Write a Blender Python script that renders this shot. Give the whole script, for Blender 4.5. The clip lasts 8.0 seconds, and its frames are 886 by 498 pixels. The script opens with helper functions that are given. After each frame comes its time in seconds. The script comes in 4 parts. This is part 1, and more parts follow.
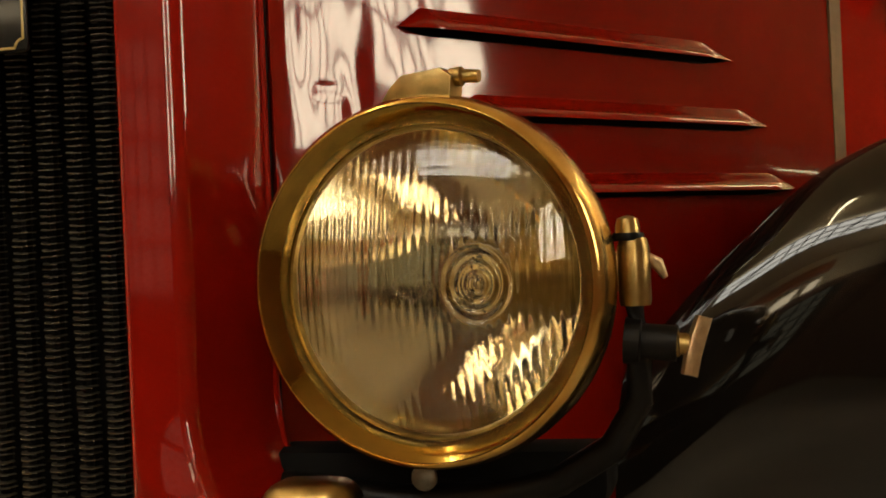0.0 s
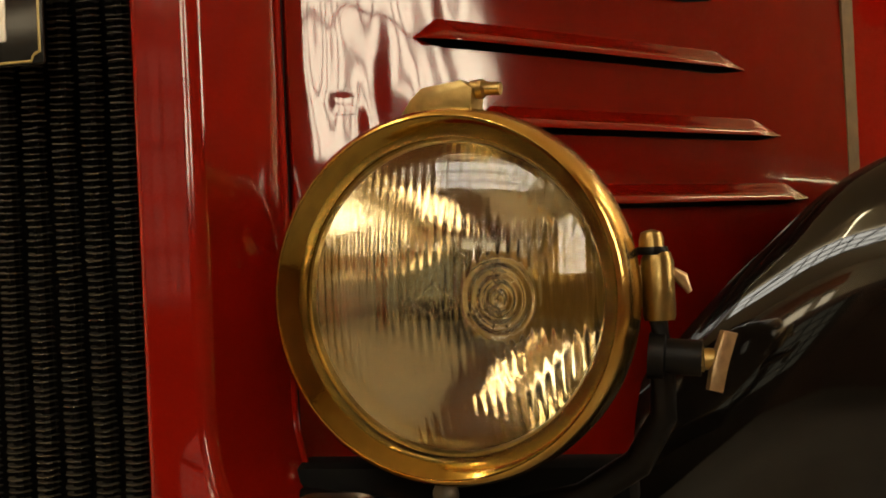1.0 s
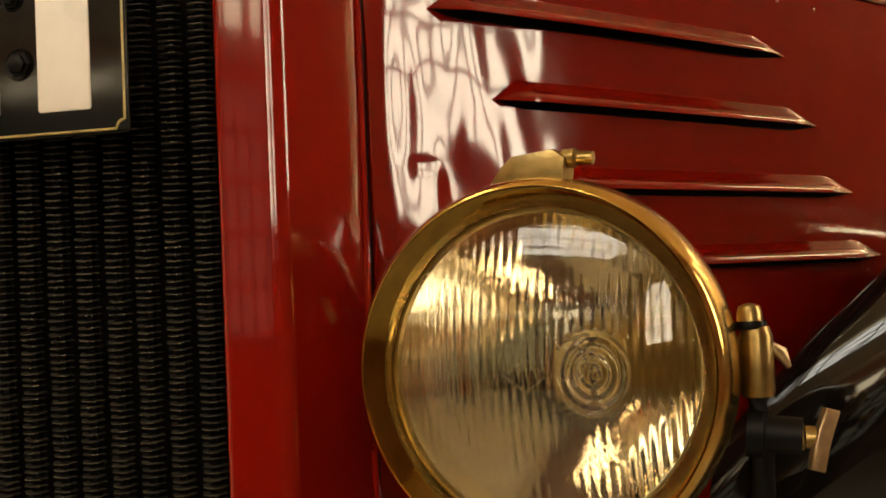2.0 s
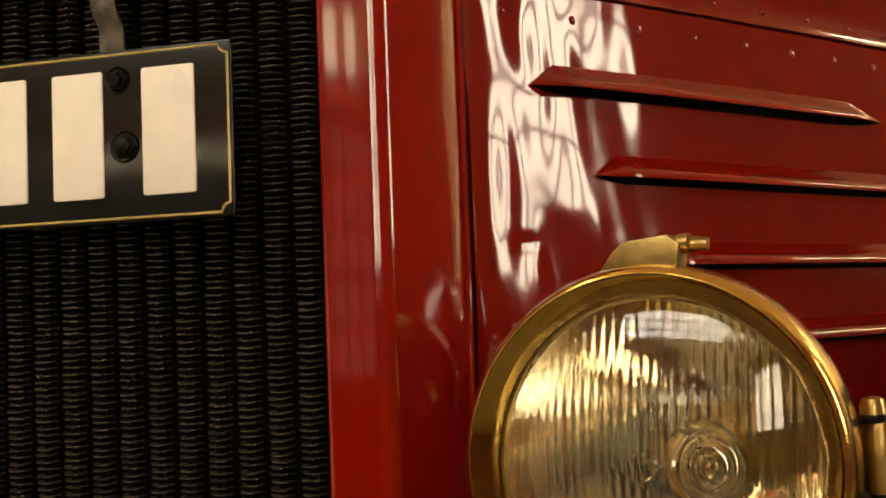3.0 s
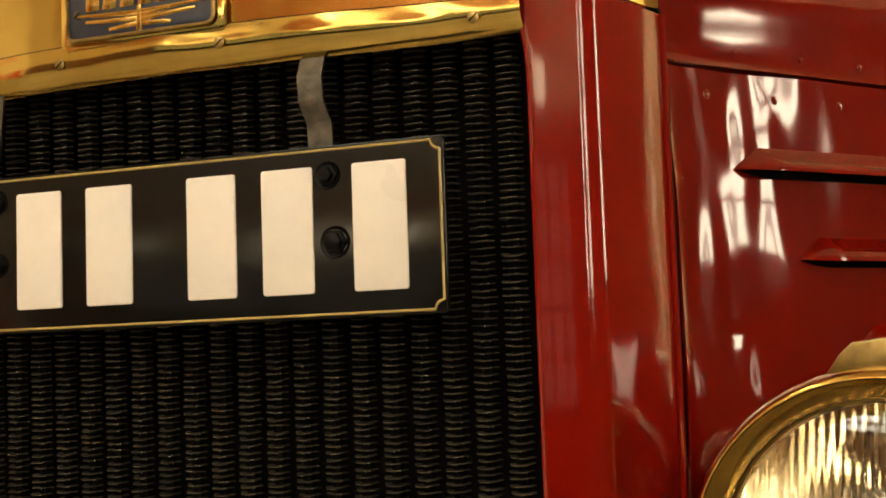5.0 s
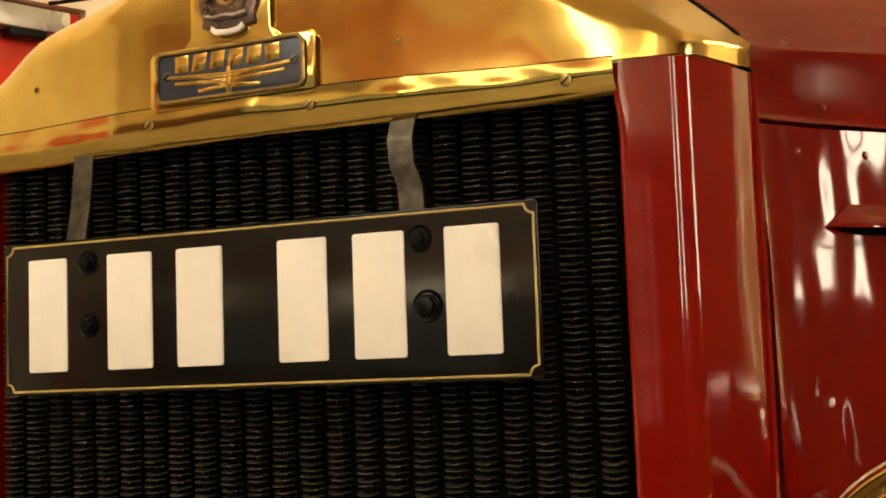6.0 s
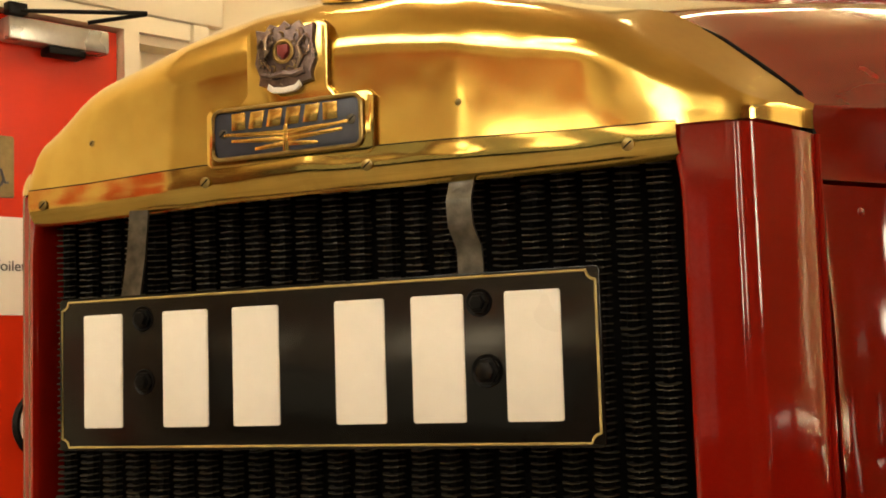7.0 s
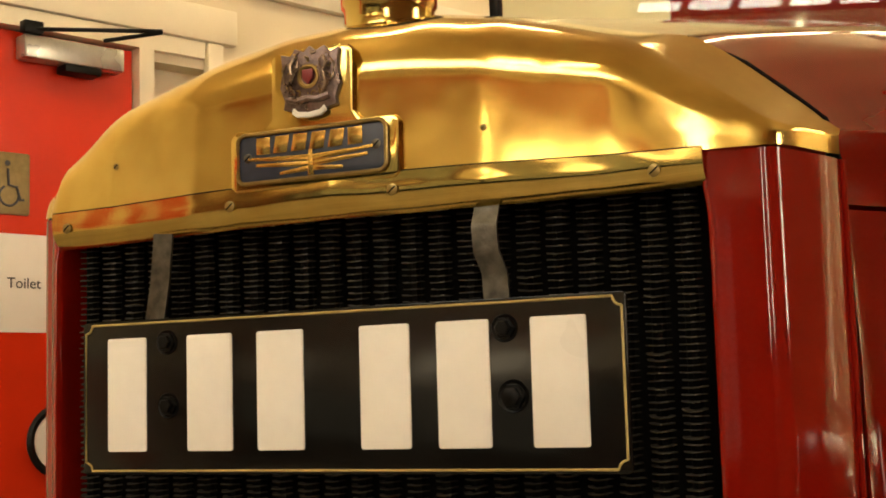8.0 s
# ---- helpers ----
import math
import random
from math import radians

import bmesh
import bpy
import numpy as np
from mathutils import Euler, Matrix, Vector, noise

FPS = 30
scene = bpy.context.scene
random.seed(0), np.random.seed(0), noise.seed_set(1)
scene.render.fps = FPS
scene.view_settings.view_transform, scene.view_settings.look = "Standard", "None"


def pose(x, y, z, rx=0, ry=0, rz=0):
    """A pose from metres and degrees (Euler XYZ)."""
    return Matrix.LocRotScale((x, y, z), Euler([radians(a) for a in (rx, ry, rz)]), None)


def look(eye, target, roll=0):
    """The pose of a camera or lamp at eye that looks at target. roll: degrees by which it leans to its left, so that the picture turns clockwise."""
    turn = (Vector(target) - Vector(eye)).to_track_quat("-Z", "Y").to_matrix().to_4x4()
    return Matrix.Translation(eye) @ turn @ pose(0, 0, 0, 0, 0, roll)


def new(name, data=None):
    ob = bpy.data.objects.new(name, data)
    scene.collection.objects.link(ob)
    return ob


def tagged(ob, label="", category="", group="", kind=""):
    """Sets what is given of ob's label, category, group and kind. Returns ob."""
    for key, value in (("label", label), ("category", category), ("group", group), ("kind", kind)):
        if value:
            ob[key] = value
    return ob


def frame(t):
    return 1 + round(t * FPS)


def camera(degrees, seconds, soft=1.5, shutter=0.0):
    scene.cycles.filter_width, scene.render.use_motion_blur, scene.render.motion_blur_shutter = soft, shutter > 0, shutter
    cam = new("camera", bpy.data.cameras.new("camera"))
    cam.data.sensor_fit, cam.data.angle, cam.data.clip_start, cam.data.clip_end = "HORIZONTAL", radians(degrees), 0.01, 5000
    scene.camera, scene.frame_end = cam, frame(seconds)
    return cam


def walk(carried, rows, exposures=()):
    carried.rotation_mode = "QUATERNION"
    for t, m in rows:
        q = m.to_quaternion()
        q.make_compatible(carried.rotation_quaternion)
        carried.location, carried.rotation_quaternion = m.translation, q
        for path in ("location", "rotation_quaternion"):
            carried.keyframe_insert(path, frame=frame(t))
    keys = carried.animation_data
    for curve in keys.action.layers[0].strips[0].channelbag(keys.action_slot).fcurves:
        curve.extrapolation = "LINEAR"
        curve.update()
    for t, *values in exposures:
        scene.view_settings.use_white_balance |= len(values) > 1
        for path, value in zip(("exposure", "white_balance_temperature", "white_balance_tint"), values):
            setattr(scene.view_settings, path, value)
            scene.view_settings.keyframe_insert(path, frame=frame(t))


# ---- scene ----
cam = camera(37.0, 8.0, soft=1.75)
PATH = [
    (0, (0.692, -0.821, 0.952), (0.221, 1.123, 0.955), -2.5),
    (0.5, (0.689, -0.818, 0.952), (0.219, 1.126, 0.957), -2.6),
    (1, (0.676, -0.816, 0.958), (0.207, 1.129, 0.97), -2.6),
    (1.5, (0.655, -0.813, 0.968), (0.176, 1.128, 1.002), -2.5),
    (3, (0.597, -0.805, 1.017), (0.017, 1.105, 1.141), -2.1),
    (3.5, (0.58, -0.805, 1.024), (-0.035, 1.093, 1.169), -2.0),
    (4, (0.563, -0.807, 1.034), (-0.093, 1.076, 1.193), -2.0),
    (4.5, (0.544, -0.812, 1.046), (-0.142, 1.059, 1.213), -1.9),
    (5, (0.526, -0.819, 1.068), (-0.195, 1.039, 1.232), -2.0),
    (5.2, (0.521, -0.823, 1.073), (-0.216, 1.028, 1.244), -2.1),
    (6.5, (0.486, -0.833, 1.127), (-0.316, 0.989, 1.312), -1.9),
    (7, (0.479, -0.836, 1.145), (-0.342, 0.978, 1.335), -1.8),
    (7.5, (0.472, -0.84, 1.149), (-0.354, 0.969, 1.356), -1.8),
    (8, (0.47, -0.841, 1.152), (-0.363, 0.965, 1.365), -1.7),
]
walk(cam, [(t, look(eye, target, roll)) for t, eye, target, roll in PATH],
     [(0.0, 0.47), (3.0, 0.7), (5.0, 0.76), (7.0, 0.66), (8.0, 0.52)])

# ---- world and light ----
world = bpy.data.worlds.new("world")
scene.world = world
world.use_nodes = True
bg = world.node_tree.nodes["Background"]
bg.inputs[0].default_value = (1.0, 0.93, 0.8, 1)
bg.inputs[1].default_value = 0.02


# ---- materials ----
def material(name, base, rough=0.5, metal=0.0, coat=0.0, vary=0.12, scale=40.0, bump=0.0, bump_scale=200.0, tint=None, spec=0.5, random_piece=0.0):
    """A surface with colour variation at two scales, roughness variation and fine relief."""
    m = bpy.data.materials.new(name)
    m.use_nodes = True
    nt = m.node_tree
    b = nt.nodes["Principled BSDF"]
    b.inputs["Metallic"].default_value = metal
    b.inputs["Coat Weight"].default_value = coat
    b.inputs["Coat Roughness"].default_value = 0.03
    b.inputs["Specular IOR Level"].default_value = spec
    co = nt.nodes.new("ShaderNodeTexCoord")
    n1 = nt.nodes.new("ShaderNodeTexNoise")
    n1.inputs["Scale"].default_value = scale
    n1.inputs["Detail"].default_value = 6
    n2 = nt.nodes.new("ShaderNodeTexNoise")
    n2.inputs["Scale"].default_value = scale * 0.13
    n2.inputs["Detail"].default_value = 3
    nt.links.new(co.outputs["Object"], n1.inputs["Vector"])
    nt.links.new(co.outputs["Object"], n2.inputs["Vector"])
    add = nt.nodes.new("ShaderNodeMath")
    add.operation = "ADD"
    nt.links.new(n1.outputs[0], add.inputs[0])
    nt.links.new(n2.outputs[0], add.inputs[1])
    half = nt.nodes.new("ShaderNodeMath")
    half.operation = "MULTIPLY"
    half.inputs[1].default_value = 0.5
    nt.links.new(add.outputs[0], half.inputs[0])
    ramp = nt.nodes.new("ShaderNodeValToRGB")
    ramp.color_ramp.elements[0].position, ramp.color_ramp.elements[1].position = 0.3, 0.7
    other = tint or [c * (1 - 2 * vary) for c in base]
    ramp.color_ramp.elements[0].color = (*other, 1)
    ramp.color_ramp.elements[1].color = (*[min(1, c * (1 + vary)) for c in base], 1)
    nt.links.new(half.outputs[0], ramp.inputs[0])
    colour = ramp.outputs[0]
    if random_piece:
        info = nt.nodes.new("ShaderNodeObjectInfo")
        hsv = nt.nodes.new("ShaderNodeHueSaturation")
        mr = nt.nodes.new("ShaderNodeMapRange")
        mr.inputs[3].default_value, mr.inputs[4].default_value = 1 - random_piece, 1 + random_piece
        nt.links.new(info.outputs["Random"], mr.inputs[0])
        nt.links.new(mr.outputs[0], hsv.inputs["Value"])
        nt.links.new(colour, hsv.inputs["Color"])
        colour = hsv.outputs[0]
    nt.links.new(colour, b.inputs["Base Color"])
    rr = nt.nodes.new("ShaderNodeMapRange")
    rr.inputs[1].default_value, rr.inputs[2].default_value = 0.3, 0.7
    rr.inputs[3].default_value, rr.inputs[4].default_value = rough * 0.75, min(1, rough * 1.3)
    nt.links.new(n2.outputs[0], rr.inputs[0])
    nt.links.new(rr.outputs[0], b.inputs["Roughness"])
    if bump:
        n3 = nt.nodes.new("ShaderNodeTexNoise")
        n3.inputs["Scale"].default_value = bump_scale
        n3.inputs["Detail"].default_value = 4
        nt.links.new(co.outputs["Object"], n3.inputs["Vector"])
        bp = nt.nodes.new("ShaderNodeBump")
        bp.inputs["Strength"].default_value = bump
        bp.inputs["Distance"].default_value = 0.002
        nt.links.new(n3.outputs[0], bp.inputs["Height"])
        nt.links.new(bp.outputs[0], b.inputs["Normal"])
    return m


def glowing(name, colour, strength):
    m = bpy.data.materials.new(name)
    m.use_nodes = True
    nt = m.node_tree
    nt.nodes.remove(nt.nodes["Principled BSDF"])
    e = nt.nodes.new("ShaderNodeEmission")
    e.inputs[0].default_value, e.inputs[1].default_value = (*colour, 1), strength
    nt.links.new(e.outputs[0], nt.nodes["Material Output"].inputs[0])
    return m


def glass(name, colour=(1, 1, 1), rough=0.0):
    m = bpy.data.materials.new(name)
    m.use_nodes = True
    b = m.node_tree.nodes["Principled BSDF"]
    b.inputs["Base Color"].default_value = (*colour, 1)
    b.inputs["Transmission Weight"].default_value = 1
    b.inputs["Roughness"].default_value = rough
    b.inputs["IOR"].default_value = 1.45
    return m


RED = material("red_enamel", (0.225, 0.006, 0.002), 0.07, 0, 0.1, 0.08, 30, 0.03, 35, spec=0.5)
# same paint as RED, darkened in colour for the weaker light on the hood
HOODRED = material("shaded_red_enamel", (0.165, 0.004, 0.0008), 0.07, 0, 0.12, 0.12, 18, 0.05, 14)
BRASS = material("polished_brass", (0.73, 0.555, 0.175), 0.12, 1, 0, 0.06, 30, 0.05, 30, tint=(0.56, 0.37, 0.09))
LAMPBRASS = material("lamp_brass", (0.7, 0.51, 0.16), 0.2, 1, 0, 0.06, 60, 0.05, 90, tint=(0.55, 0.31, 0.07))
# inner cone brass, colour darkened for the dark floor its upper part mirrors
CONE = material("shaded_inner_brass", (0.38, 0.25, 0.06), 0.1, 1, 0, 0.12, 50, 0.1, 90)
OLDBRASS = material("dull_brass", (0.4, 0.28, 0.1), 0.33, 1, 0, 0.3, 90, 0.15, 160)
PALE = material("pale_worn_brass", (0.55, 0.4, 0.22), 0.36, 0.9, 0, 0.25, 120, 0.2, 250)
SILVER = material("silvered_reflector", (0.70, 0.64, 0.5), 0.06, 1, 0, 0.05, 25, 0.1, 60)
BLACK = material("black_enamel", (0.006, 0.005, 0.004), 0.05, 0, 0.0, 0.2, 30, 0.02, 14)
SOOT = material("black_iron", (0.0035, 0.003, 0.0028), 0.4, 0, 0, 0.3, 60, 0.1, 150, spec=0.15)
FIN = material("dusty_black_fin", (0.048, 0.039, 0.025), 0.48, 0.25, 0, 0.3, 160, 0, 1, tint=(0.03, 0.026, 0.018), random_piece=0.3)
PLATE = material("black_plate_enamel", (0.007, 0.006, 0.005), 0.15, 0, 0.0, 0.25, 30, 0.05, 25, spec=0.3)
WHITE = material("white_plate_paint", (0.88, 0.84, 0.76), 0.35, 0, 0, 0.03, 60, 0.05, 200)
GOLDLINE = material("gold_coachline", (0.5, 0.38, 0.13), 0.35, 0, 0, 0.15, 120)
STEEL = material("dull_grey_steel", (0.12, 0.108, 0.085), 0.4, 0.8, 0, 0.42, 110, 0.5, 90, tint=(0.025, 0.022, 0.017))
ENAMEL = material("grey_blue_enamel", (0.03, 0.035, 0.055), 0.3, 0, 0.05, 0.2, 120)
CRESTLIGHT = material("rubbed_crest_metal", (0.42, 0.31, 0.22), 0.3, 0.95, 0, 0.3, 260, 0.2, 500)
PURPLE = material("tarnished_crest_metal", (0.25, 0.18, 0.16), 0.32, 0.9, 0, 0.35, 260, 0.3, 500)
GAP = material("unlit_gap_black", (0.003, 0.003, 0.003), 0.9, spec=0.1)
KHAKI = material("worn_brass_strip", (0.13, 0.075, 0.028), 0.45, 0.3, 0, 0.25, 50, 0.1, 100)
RUBBER = material("black_rubber", (0.02, 0.019, 0.018), 0.7, 0, 0, 0.2, 60, 0.2, 200)
CREAM = material("cream_wall_paint", (0.78, 0.68, 0.48), 0.55, 0, 0, 0.03, 6, 0.1, 120)
CREAMTRIM = material("cream_gloss_trim", (0.8, 0.72, 0.54), 0.3, 0, 0, 0.03, 8, 0.03, 60)
DOORRED = material("red_door_gloss", (0.68, 0.035, 0.008), 0.22, 0, 0.4, 0.06, 9, 0.08, 25)
FLOORM = material("grey_painted_concrete", (0.34, 0.30, 0.235), 0.35, 0, 0, 0.25, 5, 0.1, 60)
CEIL = material("off_white_ceiling", (0.74, 0.6, 0.39), 0.8, 0, 0, 0.04, 4)
DARKWALL = material("brown_brick_paint", (0.16, 0.07, 0.035), 0.6, 0, 0, 0.2, 8, 0.2, 60)
PAPER = material("white_paper", (0.87, 0.82, 0.76), 0.4, 0, 0, 0.02, 20)
BRONZE = material("bronze_sign_metal", (0.3, 0.22, 0.1), 0.4, 0.8, 0, 0.15, 60)
INK = material("dark_ink", (0.05, 0.045, 0.05), 0.5)
ALU = material("silver_closer_paint", (0.45, 0.42, 0.36), 0.35, 0.6, 0, 0.1, 60)
LENSGLASS = glass("lamp_glass", (1, 0.985, 0.93))
SCREEN = glass("screen_glass", (0.9, 0.97, 0.9))
DAY = glowing("daylight_outside", (1.0, 0.84, 0.6), 12.0)
DIM = glowing("shaded_daylight_outside", (1.0, 0.8, 0.5), 6.0)
SHUTTER = material("faded_orange_brown_paint", (0.42, 0.13, 0.04), 0.4, 0, 0, 0.1, 8)
TUBE = glowing("fluorescent_tube", (1.0, 0.82, 0.5), 41.0)
PANE = glowing("dim_glazed_door_daylight", (1.0, 0.88, 0.58), 0.3)
SKY = glowing("skylight_daylight", (1.0, 0.94, 0.80), 8.0)


# ---- mesh helpers ----
def mesh_of(name, bm, mat, smooth=True, angle=40):
    me = bpy.data.meshes.new(name)
    bm.normal_update()
    if smooth:
        for f in bm.faces:
            f.smooth = True
        for e in bm.edges:
            if len(e.link_faces) == 2 and e.calc_face_angle(0) > radians(angle):
                e.smooth = False
    bm.to_mesh(me)
    bm.free()
    me.materials.append(mat)
    return me


def part(name, bm, mat, parent=None, label="", smooth=True, angle=40):
    """One mesh object under a thing or a part, in world coordinates."""
    ob = new(name, mesh_of(name, bm, mat, smooth, angle))
    if parent:
        ob.parent = parent
        ob.matrix_parent_inverse = base_of(parent).inverted()
    if label:
        tagged(ob, label)
    return ob


def base_of(ob):
    m = ob.matrix_basis.copy()
    while ob.parent:
        m = ob.parent.matrix_basis @ ob.matrix_parent_inverse @ m
        ob = ob.parent
    return m


def thing(name, at, label, category, group="", kind=""):
    ob = new(name)
    ob.empty_display_size = 0.1
    ob.location = at
    return tagged(ob, label, category, group, kind)


def box(size, at=(0, 0, 0), bevel=0.0, turn=None, bm=None, segments=2):
    own = bmesh.new()
    bmesh.ops.create_cube(own, size=1)
    bmesh.ops.scale(own, vec=size, verts=own.verts)
    if bevel:
        bmesh.ops.bevel(own, geom=list(own.edges), offset=bevel, segments=segments, affect="EDGES", profile=0.5)
    m = Matrix.Translation(at) @ (turn or Matrix())
    bmesh.ops.transform(own, matrix=m, verts=own.verts)
    return join(bm, own)


def join(bm, own):
    if bm is None:
        return own
    me = bpy.data.meshes.new("tmp")
    own.to_mesh(me)
    own.free()
    bm.from_mesh(me)
    bpy.data.meshes.remove(me)
    return bm


def lathe(profile, m, steps=64, bm=None, close=False):
    """Turns (radius, depth) pairs round the local z axis."""
    own = bmesh.new()
    rings = []
    for r, d in profile:
        if r < 1e-6:
            rings.append([own.verts.new((0, 0, d))])
        else:
            rings.append([own.verts.new((r * math.cos(2 * math.pi * i / steps), r * math.sin(2 * math.pi * i / steps), d)) for i in range(steps)])
    pairs = list(zip(rings, rings[1:])) + ([(rings[-1], rings[0])] if close else [])
    for a, b in pairs:
        for i in range(steps):
            j = (i + 1) % steps
            if len(a) == 1 and len(b) == 1:
                continue
            if len(a) == 1:
                own.faces.new((a[0], b[j], b[i]))
            elif len(b) == 1:
                own.faces.new((a[i], a[j], b[0]))
            else:
                own.faces.new((a[i], a[j], b[j], b[i]))
    bmesh.ops.transform(own, matrix=m, verts=own.verts)
    bmesh.ops.recalc_face_normals(own, faces=own.faces)
    return join(bm, own)


def sheet(fn, nu, nv, thick=0.0, bm=None):
    """A surface fn(u, v) -> point for u, v in 0..1, thickened inwards along its normals."""
    own = bmesh.new()
    g = [[own.verts.new(fn(i / nu, j / nv)) for j in range(nv + 1)] for i in range(nu + 1)]
    for i in range(nu):
        for j in range(nv):
            own.faces.new((g[i][j], g[i + 1][j], g[i + 1][j + 1], g[i][j + 1]))
    if thick:
        own.normal_update()
        back = [[own.verts.new(v.co - v.normal * thick) for v in row] for row in g]
        for i in range(nu):
            for j in range(nv):
                own.faces.new((back[i][j], back[i][j + 1], back[i + 1][j + 1], back[i + 1][j]))
        for i in range(nu):
            own.faces.new((g[i][0], back[i][0], back[i + 1][0], g[i + 1][0]))
            own.faces.new((g[i][nv], g[i + 1][nv], back[i + 1][nv], back[i][nv]))
        for j in range(nv):
            own.faces.new((g[0][j], g[0][j + 1], back[0][j + 1], back[0][j]))
            own.faces.new((g[nu][j], back[nu][j], back[nu][j + 1], g[nu][j + 1]))
    return join(bm, own)


def tube(points, radius, sides=10, bm=None, squash=None):
    """A round bar along points; radius may be one number or one for each point."""
    own = bmesh.new()
    pts = [Vector(p) for p in points]
    rad = radius if isinstance(radius, (list, tuple)) else [radius] * len(pts)
    rings = []
    for i, p in enumerate(pts):
        d = (pts[min(i + 1, len(pts) - 1)] - pts[max(i - 1, 0)]).normalized()
        q = d.to_track_quat("Z", "X")
        ring = []
        for k in range(sides):
            a = 2 * math.pi * k / sides
            v = Vector((math.cos(a) * rad[i], math.sin(a) * rad[i] * (squash or 1), 0))
            ring.append(own.verts.new(p + q @ v))
        rings.append(ring)
    for a, b in zip(rings, rings[1:]):
        for k in range(sides):
            own.faces.new((a[k], a[(k + 1) % sides], b[(k + 1) % sides], b[k]))
    own.faces.new(rings[0][::-1])
    own.faces.new(rings[-1])
    return join(bm, own)


def prism(outline, thick, m, bevel=0.0, bm=None):
    """A flat outline in local xy, thickened along local z, with softened edges."""
    own = bmesh.new()
    vs = [own.verts.new((x, y, 0)) for x, y in outline]
    f = own.faces.new(vs)
    r = bmesh.ops.extrude_face_region(own, geom=[f])
    bmesh.ops.translate(own, vec=(0, 0, thick), verts=[v for v in r["geom"] if isinstance(v, bmesh.types.BMVert)])
    bmesh.ops.recalc_face_normals(own, faces=own.faces)
    if bevel:
        top = [e for e in own.edges if all(v.co.z > thick * 0.5 for v in e.verts)]
        bmesh.ops.bevel(own, geom=top, offset=bevel, segments=2, affect="EDGES", profile=0.5)
    bmesh.ops.transform(own, matrix=m, verts=own.verts)
    return join(bm, own)


def rounded(w, h, r, steps=5):
    out = []
    for cx, cy, a0 in ((w / 2 - r, h / 2 - r, 0), (-w / 2 + r, h / 2 - r, 90), (-w / 2 + r, -h / 2 + r, 180), (w / 2 - r, -h / 2 + r, 270)):
        for k in range(steps + 1):
            a = radians(a0 + 90 * k / steps)
            out.append((cx + r * math.cos(a), cy + r * math.sin(a)))
    return out


def lerp_table(table, x):
    if x <= table[0][0]:
        return table[0][1]
    for (a, fa), (b, fb) in zip(table, table[1:]):
        if x <= b:
            return fa + (fb - fa) * (x - a) / (b - a)
    return table[-1][1]


def smooth_table(table, x):
    """The table's curve softened over a short stretch."""
    return sum(lerp_table(table, abs(x + d)) for d in (-0.006, -0.003, 0, 0.003, 0.006)) / 5


FRONT = Euler((radians(90), 0, 0)).to_matrix().to_4x4()      # local z looks to -y


def facing(x, y, z, roll=0.0, yaw=0.0):
    """A pose whose local z looks ahead of the engine, to -y."""
    return Matrix.Translation((x, y, z)) @ Euler((0, 0, radians(yaw))).to_matrix().to_4x4() @ FRONT @ Euler((0, 0, radians(roll))).to_matrix().to_4x4()


# ---- the room ----
ROOM = Matrix.Translation((-1.64, 1.872, 0)) @ Euler((0, 0, radians(-21.6))).to_matrix().to_4x4()   # local y runs along the left wall, local x into the room


def room_box(name, lo, hi, mat, parent=None, label="", bevel=0.0):
    size = [b - a for a, b in zip(lo, hi)]
    bm = box(size, [(a + b) / 2 for a, b in zip(lo, hi)], bevel)
    bmesh.ops.transform(bm, matrix=ROOM, verts=bm.verts)
    return part(name, bm, mat, parent, label)


W, BACK, FRONTEND, H = 5.4, 6.5, -6.5, 3.5
tagged(room_box("floor", (-0.2, FRONTEND - .2, -0.15), (W + .2, BACK + .2, 0), FLOORM), "grey painted concrete floor, slightly worn", "floor", kind="structure")
tagged(room_box("ceiling", (-0.2, FRONTEND - .2, H), (W + .2, BACK + .2, H + .15), CEIL), "plain off-white painted ceiling", "ceiling", kind="structure")
wall_w = tagged(room_box("wall_west", (-0.2, FRONTEND, 0), (0, -0.98, H), CREAM), "cream painted wall round a red door", "wall", kind="structure")
room_box("wall_section", (-0.2, 0.26, 0), (0, BACK, H), CREAM, wall_w)
room_box("wall_section", (-0.2, 0.045, 2.03), (0, 0.26, H), CREAM, wall_w)
room_box("wall_section", (-0.2, 0.045, 0), (-0.07, 0.26, 2.03), CREAM, wall_w)
room_box("wall_section", (-0.2, -0.98, 2.10), (0, 0.045, H), CREAM, wall_w)
room_box("wall_section", (-0.32, -0.98, 0), (-0.2, 0.045, 2.10), CREAM, wall_w)


